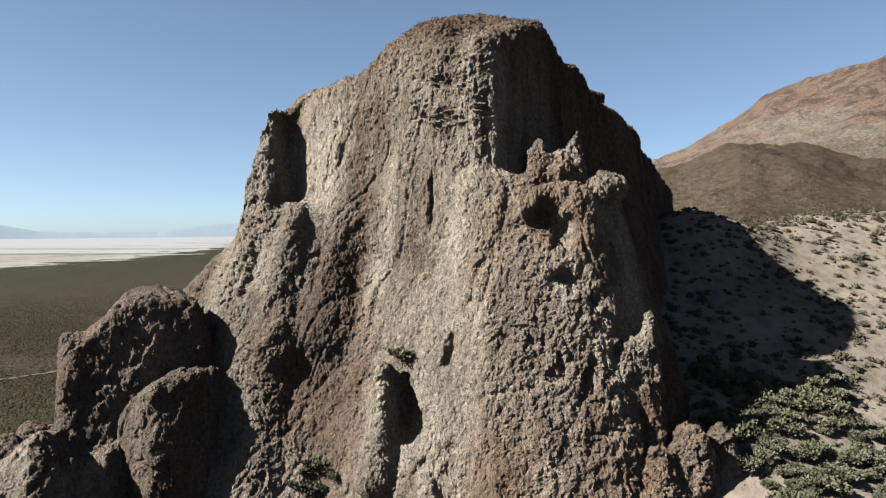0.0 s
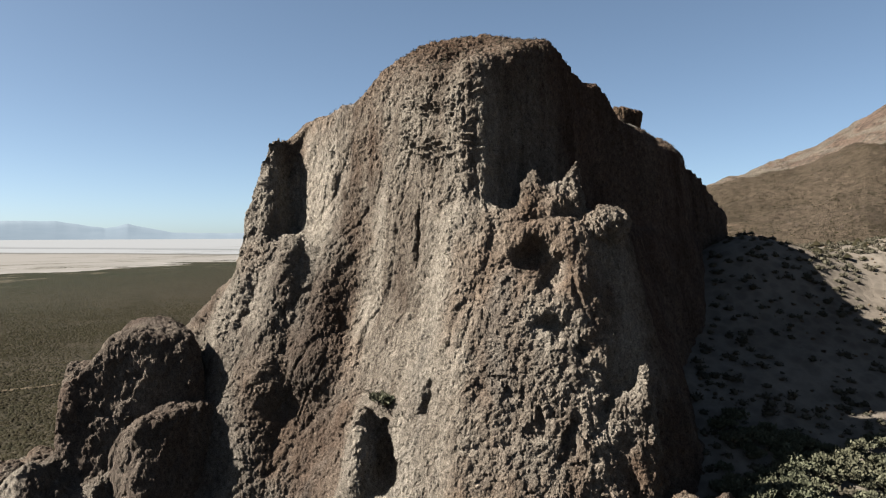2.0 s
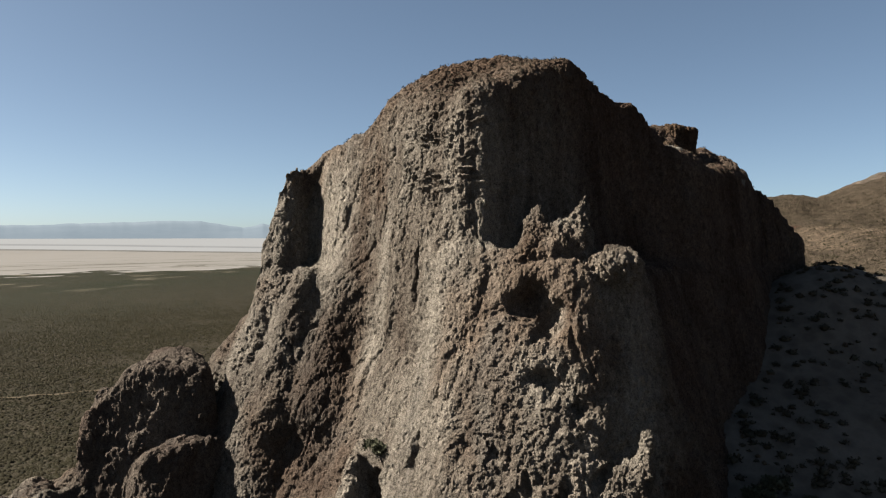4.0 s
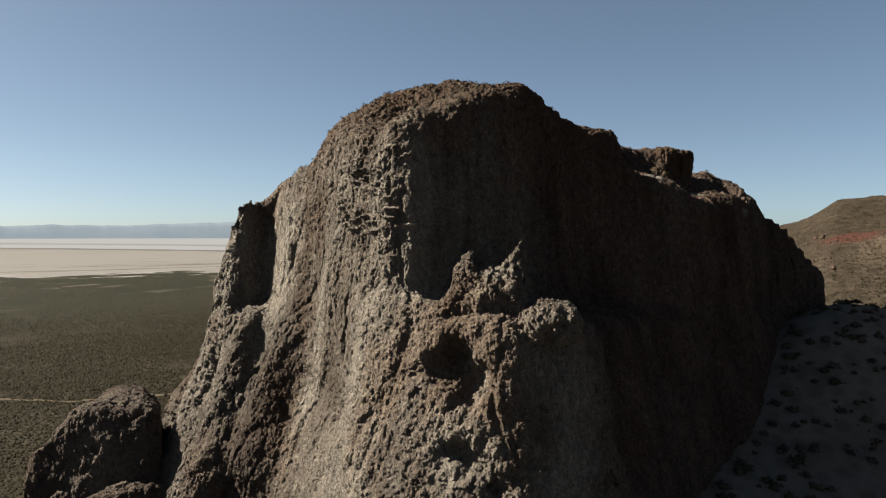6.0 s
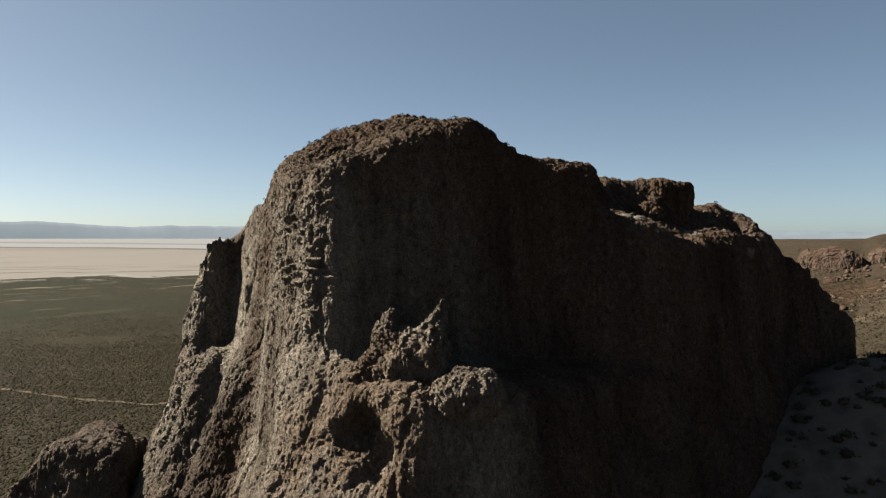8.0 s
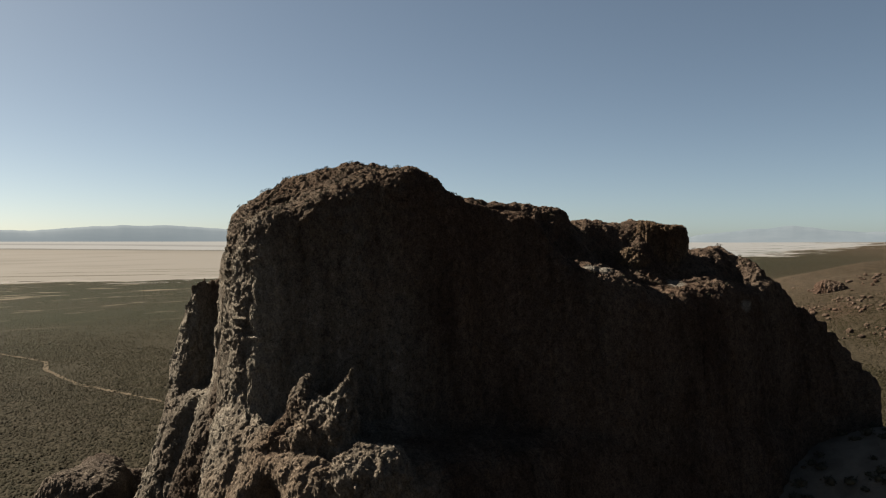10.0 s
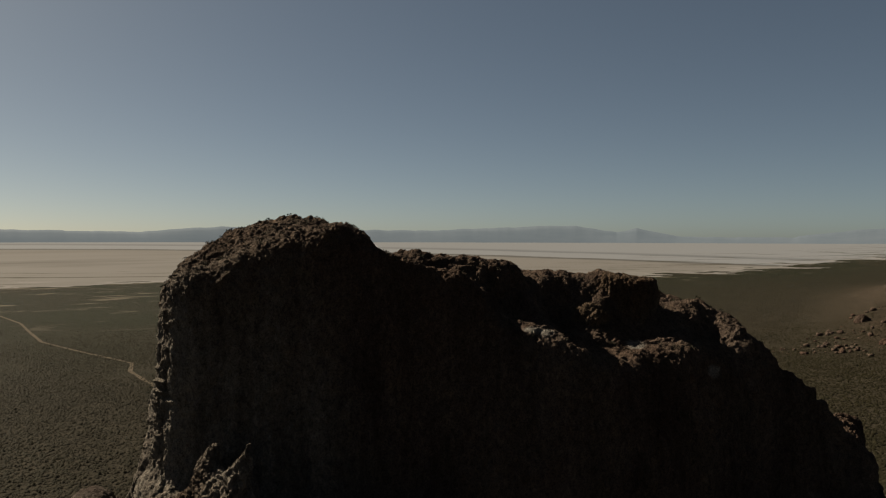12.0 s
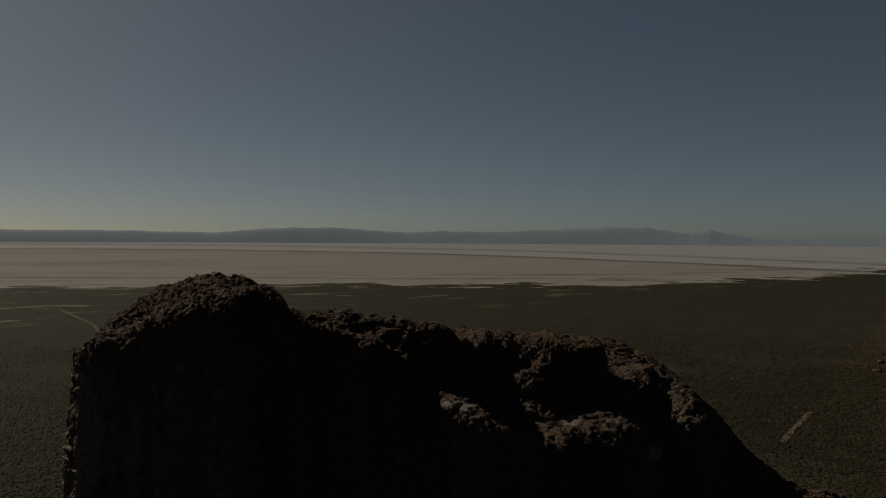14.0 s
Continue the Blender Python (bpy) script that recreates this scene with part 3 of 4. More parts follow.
def ground_z(x, y, rough=True):
    x, y = np.asarray(x, float), np.asarray(y, float)
    flat = np.stack([x.ravel(), y.ravel(), np.zeros(x.size)], 1)

    def n(scale, octaves, seed):
        return fbm(flat * scale, octaves, seed).reshape(x.shape)

    # spur on which the butte stands
    east = 45 + 0.5 * (y - 79) - 0.1 * (x - 42)
    z = smin(east, 69 + 0 * x, 5)
    z = smin(z, 44.5 + 0.45 * (x - 30) + 0.6 * (y - 72), 4)
    z = smin(z, 42 + 0.45 * (x + 45), 6)
    z = smin(z, 60 + 0.32 * ((x - 20) * 0.8 - (y - 130) * 0.6), 8)
    z = z + 10 * np.exp(-((x + 13) ** 2 + (y - 75) ** 2) / 70)
    # talus below the east end of the ridge
    z = z + 4.5 * np.exp(-((x - 41) ** 2 + (y - 117) ** 2) / 90)
    dx, dy = x - CENTRE[0], y - CENTRE[1]
    d, az = np.hypot(dx, dy), np.degrees(np.arctan2(dx, dy))
    z = z * (1 - smooth(260, 700, d))
    z = smax(z, 0 * x, 14)
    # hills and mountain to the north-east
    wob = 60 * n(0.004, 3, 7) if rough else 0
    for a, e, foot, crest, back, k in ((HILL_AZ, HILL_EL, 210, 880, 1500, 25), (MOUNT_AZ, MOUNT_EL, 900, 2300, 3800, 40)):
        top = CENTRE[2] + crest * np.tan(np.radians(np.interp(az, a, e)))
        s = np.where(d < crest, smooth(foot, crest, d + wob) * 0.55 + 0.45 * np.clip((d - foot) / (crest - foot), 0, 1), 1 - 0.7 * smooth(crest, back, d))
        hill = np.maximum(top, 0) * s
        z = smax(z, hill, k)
    if rough:
        lift = smooth(30, 140, z) * smooth(250, 600, d)
        z = z + lift * (9 * n(0.012, 5, 11) - 14 * np.abs(n(0.006, 4, 13)) + 4)
        z = z + 0.35 * n(0.12, 3, 5) * smooth(800, 200, d)
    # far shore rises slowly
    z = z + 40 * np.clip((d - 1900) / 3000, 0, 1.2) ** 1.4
    return z


def build_ground():
    rings = np.concatenate([[0.0], 4.0 * (4960 / 4.0) ** (np.arange(330) / 329)])
    view, rest = np.radians(np.linspace(35, 195, 720, endpoint=False)), np.radians(np.linspace(195, 395, 240, endpoint=False))
    a = np.concatenate([view, rest])
    turns = len(a)
    X = 15 + rings[:, None] * np.cos(a)
    Y = 90 + rings[:, None] * np.sin(a)
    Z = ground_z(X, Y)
    v = np.stack([X, Y, Z], 2).reshape(-1, 3)
    i = np.arange(len(rings) - 1)[:, None] * turns
    j = np.arange(turns)
    k = (j + 1) % turns
    q = np.stack([i + j, i + turns + j, i + turns + k, i + k], 2).reshape(-1, 4)
    return tagged(mesh_object("ground", v, q, M_GROUND), "sandy desert ground rising from dry lake bed to hills", "ground", kind="structure")


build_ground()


def build_far_mountains():
    az = np.arange(-180, 180, 0.1)
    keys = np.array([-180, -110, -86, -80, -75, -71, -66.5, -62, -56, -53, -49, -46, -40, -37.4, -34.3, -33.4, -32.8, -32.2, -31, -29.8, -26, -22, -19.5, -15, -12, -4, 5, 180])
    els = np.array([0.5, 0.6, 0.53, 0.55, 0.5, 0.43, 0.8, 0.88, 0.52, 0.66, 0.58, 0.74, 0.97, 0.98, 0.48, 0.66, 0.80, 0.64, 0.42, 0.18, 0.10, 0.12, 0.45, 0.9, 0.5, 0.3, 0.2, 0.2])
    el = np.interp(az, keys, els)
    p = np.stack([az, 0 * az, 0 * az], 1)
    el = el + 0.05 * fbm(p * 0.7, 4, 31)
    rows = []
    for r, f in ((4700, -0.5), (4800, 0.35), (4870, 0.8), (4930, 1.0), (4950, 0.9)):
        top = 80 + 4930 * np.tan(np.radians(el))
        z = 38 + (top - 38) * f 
        rows.append(np.stack([25 + r * np.sin(np.radians(az)), 25 + r * np.cos(np.radians(az)), z], 1))
    v = np.concatenate(rows)
    n = len(az)
    j = np.arange(n)
    k = (j + 1) % n
    q = np.concatenate([np.stack([i * n + j, i * n + k, (i + 1) * n + k, (i + 1) * n + j], 1) for i in range(4)])
    return tagged(mesh_object("backdrop_mountains", v, q, M_FAR), "low mountains across the dry lake, blue haze added as glow", "mountain", kind="structure")


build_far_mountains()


# ---- the butte ----
def polygon_distance(px, py, pts):
    """Signed distance to a polygon, inside negative."""
    d = np.full(np.broadcast(px, py).shape, 1e9)
    odd = np.zeros(d.shape, bool)
    for (ax, ay), (bx, by) in zip(pts, pts[1:] + pts[:1]):
        ex, ey = bx - ax, by - ay
        t = np.clip(((px - ax) * ex + (py - ay) * ey) / (ex * ex + ey * ey), 0, 1)
        d = np.minimum(d, np.hypot(px - ax - t * ex, py - ay - t * ey))
        odd ^= ((ay > py) != (by > py)) & (px < ex * (py - ay) / (ey if ey else 1e-9) + ax)
    return np.where(odd, -d, d)


def capsule(x, y, z, a, b, ra, rb):
    a, b = np.array(a, float), np.array(b, float)
    e = b - a
    t = np.clip(((x - a[0]) * e[0] + (y - a[1]) * e[1] + (z - a[2]) * e[2]) / (e @ e), 0, 1)
    return np.sqrt((x - a[0] - t * e[0]) ** 2 + (y - a[1] - t * e[1]) ** 2 + (z - a[2] - t * e[2]) ** 2) - (ra + (rb - ra) * t)


def ellipsoid(x, y, z, c, r):
    k = np.sqrt(((x - c[0]) / r[0]) ** 2 + ((y - c[1]) / r[1]) ** 2 + ((z - c[2]) / r[2]) ** 2)
    return (k - 1) * min(r)


# outlines of the cliff at 70 m, upper and lower parts, and heights of the crest: (east, north, up)
WEST = [(8.1, 125.6), (-7.6, 112.6), (-20.0, 101.0), (-20.1, 92.0), (-24.1, 85.8), (-20.9, 85.2), (-19.2, 86.2), (-18.2, 88.1), (-12.9, 84.8), (-8.3, 82.8), (-1.3, 78.5)]
UPPER = WEST + [(3.5, 76.4), (5.7, 76.6), (7.9, 78.5), (11.2, 82.6), (17.2, 91.9), (22.2, 95.7), (26.0, 99.2), (29.1, 105.0), (31.3, 110.9), (33.2, 118.0), (38.6, 121.5), (33.7, 133.3), (23.7, 127.3)]
LOWER = WEST + [(2.2, 75.3), (10.9, 75.0), (14.5, 75.3), (17.2, 77.6), (20.0, 81.2), (21.3, 86.0), (22.4, 93.5)] + UPPER[-7:]
CAP = [(-25.0, 89.4, 78.8), (-20.3, 87.8, 82.4), (-15.9, 87.9, 83.0), (-10.0, 86.8, 80.8), (-10.9, 84.5, 86.4), (-1.4, 87.4, 90.3), (-8.7, 81.6, 88.9), (1.4, 88.3, 91.3), (2.2, 79.3, 86.4),
       (6.1, 76.3, 88.2), (5.8, 89.3, 91.6), (4.4, 94.2, 86.8), (8.7, 94.0, 88.2), (11.6, 89.9, 91.5), (16.5, 94.0, 87.4), (13.2, 92.4, 84.9), (16.0, 91.0, 95.3), (18.8, 93.9, 90.7)]
RIDGE = [(14.4, 98.5, 84.7), (17.0, 102.1, 87.8), (20.4, 98.5, 82.2), (25.5, 96.8, 80.6), (24.3, 104.0, 79.8), (20.3, 104.1, 81.1), (25.5, 107.1, 80.4), (20.4, 109.9, 87.3), (26.2, 116.5, 85.6),
         (28.3, 115.3, 77.9), (28.6, 117.1, 86.0), (35.1, 118.4, 84.9), (34.0, 122.8, 60.9), (14.9, 122.5, 84.6), (-4.0, 105.7, 79.6), (-19.8, 99.7, 76.1), (10.3, 96.1, 89.4), (17.9, 106.7, 87.4),
         (29.1, 118.5, 79.5)]
CREST = CAP + RIDGE
BUTTRESS = ((-17.4, 85.6, 66.8), (-19.4, 81.7, 52.2), 2.1, 2.7)
LEDGE = ((11.48, 96.85, 86.34), (16.20, 100.92, 86.16), 2.29, 2.01)
KNOB = ((21.6, 108.2, 79.8), (3.0, 3.0, 2.4))
FLARE = (0.06, 0.27, 0.08)


def crest(x, y, points=None):
    """Height of a rock's top, eased between the given points."""
    w, s = 0, 0
    for cx, cy, cz in points or CREST:
        k = 1 / ((x - cx) ** 2 + (y - cy) ** 2 + 5.0) ** 1.7
        w, s = w + k, s + k * cz
    return s / w


def butte(x, y, z):
    top = (z - crest(x, y)) / 1.1
    west = 1 - smooth(-3, 7, x + 0 * y)
    end = smooth(-12, -20, x + 0 * y)
    flare = FLARE[0] * (70 - z) + west * FLARE[1] * np.maximum(62 - z, 0) + end * FLARE[2] * (66 - z) - 0.06 * np.maximum(z - 72, 0) * smooth(10, 17, x + 0 * y)
    f = smax((polygon_distance(x, y, UPPER) - flare) / 1.05, top, 2.4)
    side = smooth(0.15, 0.85, west)
    low = (polygon_distance(x, y, LOWER) - side * np.minimum(flare, 0.30 * (70 - z)) - (1 - side) * 0.30 * (70 - z)) / 1.05
    f = smin(f, smax(low, z - 70.5 + 0.12 * (x - 14), 1.5), 1.0)
    f = smax(f, -26 - 0.35 * np.maximum(66 - z, 0) - x, 1.5)
    # uneven coordinates for what is worn away
    xw = x + 0.6 * np.sin(1.1 * z + 0.4 * y) + 0.3 * np.sin(2.3 * z)
    yw = y + 0.5 * np.sin(0.9 * z + 0.7 * x)
    xs, ys = x + 0.22 * np.sin(1.3 * z) + 0.12 * np.sin(3.1 * z + y), y + 0.2 * np.sin(1.1 * z + 0.7 * x)
    # foot of the west buttress
    f = smin(f, capsule(x, y, z, *BUTTRESS), 1.6)
    f = smin(f, capsule(x, y, z, (-11.6, 85.0, 66.5), (-13.6, 82.0, 54.0), 2.8, 3.0), 2.2)
    # alcove beside the pillar at the foot, and the pillar
    f = smin(f, capsule(x, y, z, (-7.1, 72.2, 40), (-6.4, 75.2, 50.8), 1.9, 0.9), 0.8)
    f = smax(f, -capsule(xs, ys, z, (-3.9, 75.6, 50.0), (-3.2, 73.2, 45.2), 0.6, 1.65), 0.3)
    # rocky ledge under the summit
    f = smin(f, capsule(x, y, z, *LEDGE), 0.8)
    f = smin(f, ellipsoid(x, y, z, *KNOB), 1.0)
    # slanting spur down to the notch before the tower
    f = smin(f, capsule(x, y, z, (-22, 90, 62), (-31, 92, 53), 4.5, 5.0), 3.0)
    # recesses under the ledge and low on the shadowed side
    f = smax(f, -ellipsoid(xw, yw, z, (10.7, 73.6, 67.0), (1.9, 2.2, 2.4)), 0.4)
    f = smax(f, -ellipsoid(xs, ys, z, (12.5, 73.8, 65.6), (1.6, 2.0, 2.4)), 0.3)
    f = smax(f, -ellipsoid(xw, yw, z, (13.4, 71.7, 60.4), (1.9, 1.9, 1.6)), 0.3)
    f = smax(f, -ellipsoid(xw, yw, z, (15.4, 71.4, 58.6), (1.5, 1.7, 1.2)), 0.3)
    f = smax(f, -capsule(xw, yw, z, (16.2, 70.0, 57), (14.4, 69.4, 54.5), 0.6, 0.9), 0.5)
    return f


def butte_marks(v, n):
    out = strata(v, n)
    for a, b, w, d in (((-14.3, 84.6, 70.0), (-15.2, 80.4, 57.5), 0.5, 1.3), ((-12.9, 82.6, 62.5), (-14.6, 79.5, 54.5), 0.4, 0.9), ((-1.2, 78.5, 72.0), (-1.6, 77.6, 64.4), 0.24, 1.4), ((-5.0, 79.5, 65), (-8.5, 79.0, 57.5), 0.5, 1.0), ((0.9, 73.4, 55.0), (0.0, 72.8, 51.2), 0.45, 1.6),
                       ((-9.5, 80, 60), (-10.5, 78, 50), 0.5, 0.8), ((8.5, 72.5, 52), (9.6, 71.5, 48), 0.4, 0.9), ((6.2, 73.5, 51.5), (8.2, 72.5, 52.8), 0.35, 0.8),
                       ((-21, 84, 66), (-23.5, 83, 57), 0.6, 0.9), ((20, 80, 60), (23, 77, 48), 0.6, 0.8)):
        out = out + groove(v, a, b, w, d)
    return out


rock_butte = tagged(new("rock_butte"), "tall weathered tan rock butte with sheer fluted cliffs", "rock")


def south_side(v):
    """One on the faces towards the south and east, zero round the back and low down."""
    return np.clip((88 - v[:, 1] + 0.25 * v[:, 0]) / 2, 0, 1) * np.clip((v[:, 2] - 37) / 2, 0, 1) * np.clip((24 - v[:, 0]) / 2, 0, 1)


CLIFF = rock_mesh("cliff", butte, (-48, 48, 22), (66, 150, 95), 0.38, M_ROCK, rock_butte, extra=butte_marks, near=south_side)


def pinnacle(x, y, z):
    # leaning horn, its fin, the blunt tooth beside it and the rounded shelf
    f = capsule(x, y, z, (12.4, 77.6, 69.3), (14.9, 79.0, 76.0), 1.5, 0.25)
    f = smin(f, capsule(x, y, z, (15.0, 78.2, 68), (15.15, 79.0, 75.2), 1.5, 0.3), 0.3)
    f = smin(f, capsule(x, y, z, (13.8, 77.6, 69), (14.4, 78.4, 73.9), 1.3, 0.45), 0.25)
    f = smin(f, capsule(x, y, z, (10.5, 77.6, 68), (10.7, 78.4, 74.9), 1.6, 0.45), 0.3)
    f = smin(f, capsule(x, y, z, (9.9, 77.4, 69), (9.9, 78.0, 73.7), 1.0, 0.5), 0.25)
    f = smin(f, capsule(x, y, z, (11.6, 77.8, 69), (11.6, 78.4, 73.8), 1.1, 0.4), 0.25)
    f = smin(f, capsule(x, y, z, (7.2, 76.6, 68.2), (10.5, 76.9, 70.6), 1.5, 1.5), 0.6)
    f = smin(f, capsule(x, y, z, (9.8, 77.0, 69.6), (13.9, 78.2, 72.0), 1.7, 1.5), 0.5)
    f = smin(f, capsule(x, y, z, (10.6, 77.9, 71.8), (13.9, 78.5, 72.8), 1.3, 1.1), 0.4)
    f = smin(f, ellipsoid(x, y, z, (17.6, 78.0, 69.6), (2.7, 2.4, 1.8)), 0.5)
    return f


rock_mesh("pinnacle", pinnacle, (4, 71, 61), (24, 84, 79), 0.24, M_ROCK, rock_butte, rough=1.25, seed=21, scale=1.7)


def spire(x, y, z):
    f = capsule(x, y, z, (19.6, 72.6, 40), (20.7, 72.0, 56.6), 3.4, 0.5)
    f = smin(f, capsule(x, y, z, (17.5, 71.5, 40), (18.6, 71.6, 52.5), 2.6, 0.8), 0.8)
    f = smin(f, capsule(x, y, z, (13.0, 69.8, 45), (18.8, 72.2, 53), 2.4, 1.2), 0.8)
    return f


rock_mesh("spire", spire, (11, 64, 34), (28, 80, 60), 0.25, M_ROCK, rock_butte, rough=0.8, seed=27, scale=1.7)


def foot_crags(x, y, z):
    f = capsule(x, y, z, (23.7, 70.4, 37), (23.9, 70.2, 44.6), 4.2, 1.6)
    f = smin(f, capsule(x, y, z, (27.4, 71.5, 37), (27.6, 71.6, 44.0), 3.2, 1.4), 1.0)
    f = smin(f, capsule(x, y, z, (20, 68.5, 36), (20.5, 68.5, 43), 3.6, 1.6), 1.0)
    return f


rock_mesh("foot_crag", foot_crags, (13, 61, 30), (34, 79, 50), 0.28, M_ROCK, rock_butte, rough=0.85, seed=33, scale=1.7)


def summit_block(x, y, z):
    u, w = 0.96 * (x - 22.4) + 0.27 * (y - 110.9), -0.27 * (x - 22.4) + 0.96 * (y - 110.9)
    f = smax(np.abs(u - 0.12 * (z - 84)) - 2.3, np.abs(w) - 2.3, 1.4)
    f = smax(f, 0.95 * (z - 86.5) + 0.10 * u + 0.08 * w, 0.9)
    f = smax(f, 0.7 * (u + w) - 2.5, 0.6)
    f = smin(f, ellipsoid(x, y, z, (20.9, 107.6, 82.7), (2.3, 2.0, 1.5)), 0.5)
    return smin(f, ellipsoid(x, y, z, (20.4, 109.2, 84.0), (1.5, 1.7, 1.7)), 0.4)


rock_mesh("summit_block", summit_block, (14, 101, 78), (30, 118, 91), 0.25, M_BOULDER, rock_butte, rough=0.8, seed=41, scale=1.6)

TOWER_A = [(-45.8, 86.1), (-42.9, 80.1), (-39.8, 74.9), (-36.0, 76.0), (-26.4, 79.4), (-26.0, 81.0), (-31.4, 85.5), (-42.0, 94.6)]
TOWER_B = [(-37, 79.5), (-34.5, 75.8), (-30, 73.2), (-27.6, 74.2), (-24.8, 78.2), (-22.4, 82.5), (-24, 88), (-33, 88)]
TOWER_C = [(-58, 78), (-48, 71), (-40, 69.0), (-36, 71.5), (-34, 76), (-38, 82), (-52, 86)]

TOWER_TOP = [(-45.9, 84.3, 46.0), (-43.7, 81.7, 55.5), (-38.8, 81.9, 56.0), (-36.0, 82.8, 59.9), (-33.2, 83.5, 60.0), (-29.2, 80.8, 58.6), (-26.1, 78.6, 52.5), (-33.4, 87.3, 53.3), (-40.6, 79.6, 49.1), (-33.6, 79.1, 58.6)]


def tower_main(x, y, z):
    return smax(polygon_distance(x, y, TOWER_A) - 0.08 * (52 - z), 0.8 * (z - crest(x, y, TOWER_TOP)), 1.0)


def tower_shoulder(x, y, z):
    roof = 50.4 - 0.10 * np.minimum(x + 28, 0) ** 2 - 0.3 * np.maximum(x + 25, 0) + 0.08 * (y - 77)
    return smax(polygon_distance(x, y, TOWER_B) - 0.10 * (48 - z), 0.8 * (z - np.maximum(roof, 40 + 0 * y)), 0.9)


def tower_foot(x, y, z):
    roof = 44.6 - 0.3 * np.abs(x + 40) + 1.0 * np.sin(0.9 * x) + 0.6 * np.sin(1.1 * y)
    return smax(polygon_distance(x, y, TOWER_C) - 0.35 * (44 - z), 0.8 * (z - roof), 1.2)


def tower(x, y, z):
    return np.minimum(np.minimum(tower_main(x, y, z), tower_shoulder(x, y, z)), tower_foot(x, y, z))


rock_tower = tagged(new("rock_tower"), "dark craggy rock tower beside the butte", "rock")
rock_mesh("main_tower", tower_main, (-56, 66, 24), (-16, 106, 64), 0.40, M_TOWER, rock_tower, rough=0.85, seed=9)
rock_mesh("front_shoulder", tower_shoulder, (-48, 60, 24), (-14, 96, 56), 0.40, M_TOWER, rock_tower, rough=0.85, seed=10)
rock_mesh("foot_outcrop", tower_foot, (-72, 54, 20), (-22, 98, 50), 0.42, M_ROCK, rock_tower, rough=0.85, seed=11)


# ---- plants ----
def scatter(n, x0, x1, y0, y1, seed, keep=None):
    r = np.random.RandomState(seed)
    x, y = r.uniform(x0, x1, n), r.uniform(y0, y1, n)
    if keep is not None:
        k = keep(x, y, r)
        x, y = x[k], y[k]
    return x, y, ground_z(x, y), r


def clear_of_rock(x, y, z):
    f = np.minimum(butte(x, y, z + 0.5), tower(x, y, z + 0.5))
    return np.minimum(f, foot_crags(x, y, z + 0.5)) > 0.6


def lump_shape():
    bm = bmesh.new()
    bmesh.ops.create_icosphere(bm, subdivisions=1, radius=1.0)
    v = np.array([p.co for p in bm.verts])
    f = np.array([[p.index for p in q.verts] for q in bm.faces])
    bm.free()
    return v, f


ICO_V, ICO_F = lump_shape()


OCT_V = np.array([(1, 0, 0), (0, 1, 0), (-1, 0, 0), (0, -1, 0), (0, 0, 1)], float)
OCT_F = np.array([(0, 1, 4), (1, 2, 4), (2, 3, 4), (3, 0, 4)])


def lumps(name, x, y, z, size, r, mat, flat=0.7, sink=0.25, shape=None):
    """Many small uneven rounded clumps in one mesh."""
    SV, SF = shape or (ICO_V, ICO_F)
    n, k = len(x), len(SV)
    v = np.tile(SV, (n, 1, 1)) * (1 + r.uniform(-0.35, 0.35, (n, k, 1)))
    s = size[:, None, None] * np.stack([r.uniform(0.8, 1.3, n), r.uniform(0.8, 1.3, n), flat * r.uniform(0.75, 1.25, n)], 1)[:, None, :]
    v = v * s
    v[..., 2] += (size * flat * (1 - 2 * sink))[:, None]
    v += np.stack([x, y, z], 1)[:, None, :]
    f = (SF[None] + (np.arange(n) * k)[:, None, None]).reshape(-1, 3)
    return mesh_object(name, v.reshape(-1, 3), f, mat, True)


def leafy(name, x, y, z, size, r, mat, leaves=60, leaf=0.16, height=0.85):
    """Many bushes, each a dome of small upright leaf sprays, in one mesh."""
    n = len(x)
    a = r.uniform(0, 2 * np.pi, (n, leaves))
    u = r.uniform(0.02, 1, (n, leaves))
    rad = r.uniform(0.45, 1.0, (n, leaves)) ** 0.6 * (1 + 0.25 * np.sin(3 * a + r.uniform(0, 6, (n, 1))))
    c = np.stack([np.cos(a) * np.sqrt(1 - u * u) * rad, np.sin(a) * np.sqrt(1 - u * u) * rad, u * rad * height], 2) * size[:, None, None]
    c += np.stack([x, y, z], 1)[:, None, :]
    out = c - np.stack([x, y, z - 0.1], 1)[:, None, :]
    out /= np.linalg.norm(out, axis=2, keepdims=True)
    d = out + r.uniform(-0.7, 0.7, c.shape)
    d /= np.linalg.norm(d, axis=2, keepdims=True)
    w = np.cross(d, r.uniform(-1, 1, c.shape))
    w /= np.linalg.norm(w, axis=2, keepdims=True)
    L = (leaf * r.uniform(0.6, 1.5, (n, leaves)) * size[:, None])[..., None]
    q = np.stack([c - w * L * 0.6, c + w * L * 0.6, c + w * L * 0.35 + d * L * 1.6, c - w * L * 0.35 + d * L * 1.6], 2)
    f = np.arange(n * leaves * 4).reshape(-1, 4)
    return mesh_object(name, q.reshape(-1, 3), f, mat, False)


def patchy(scale, seed, cut):
    def keep(x, y, r):
        return fbm(np.stack([x * scale, y * scale, 0 * x], 1), 3, seed) + r.uniform(-0.5, 0.5, len(x)) > cut
    return keep


def thinning(scale, seed, cut, cx, cy, near, far):
    base = patchy(scale, seed, cut)
    return lambda x, y, r: base(x, y, r) & (r.uniform(0, 1, len(x)) > smooth(near, far, np.hypot(x - cx, y - cy)))


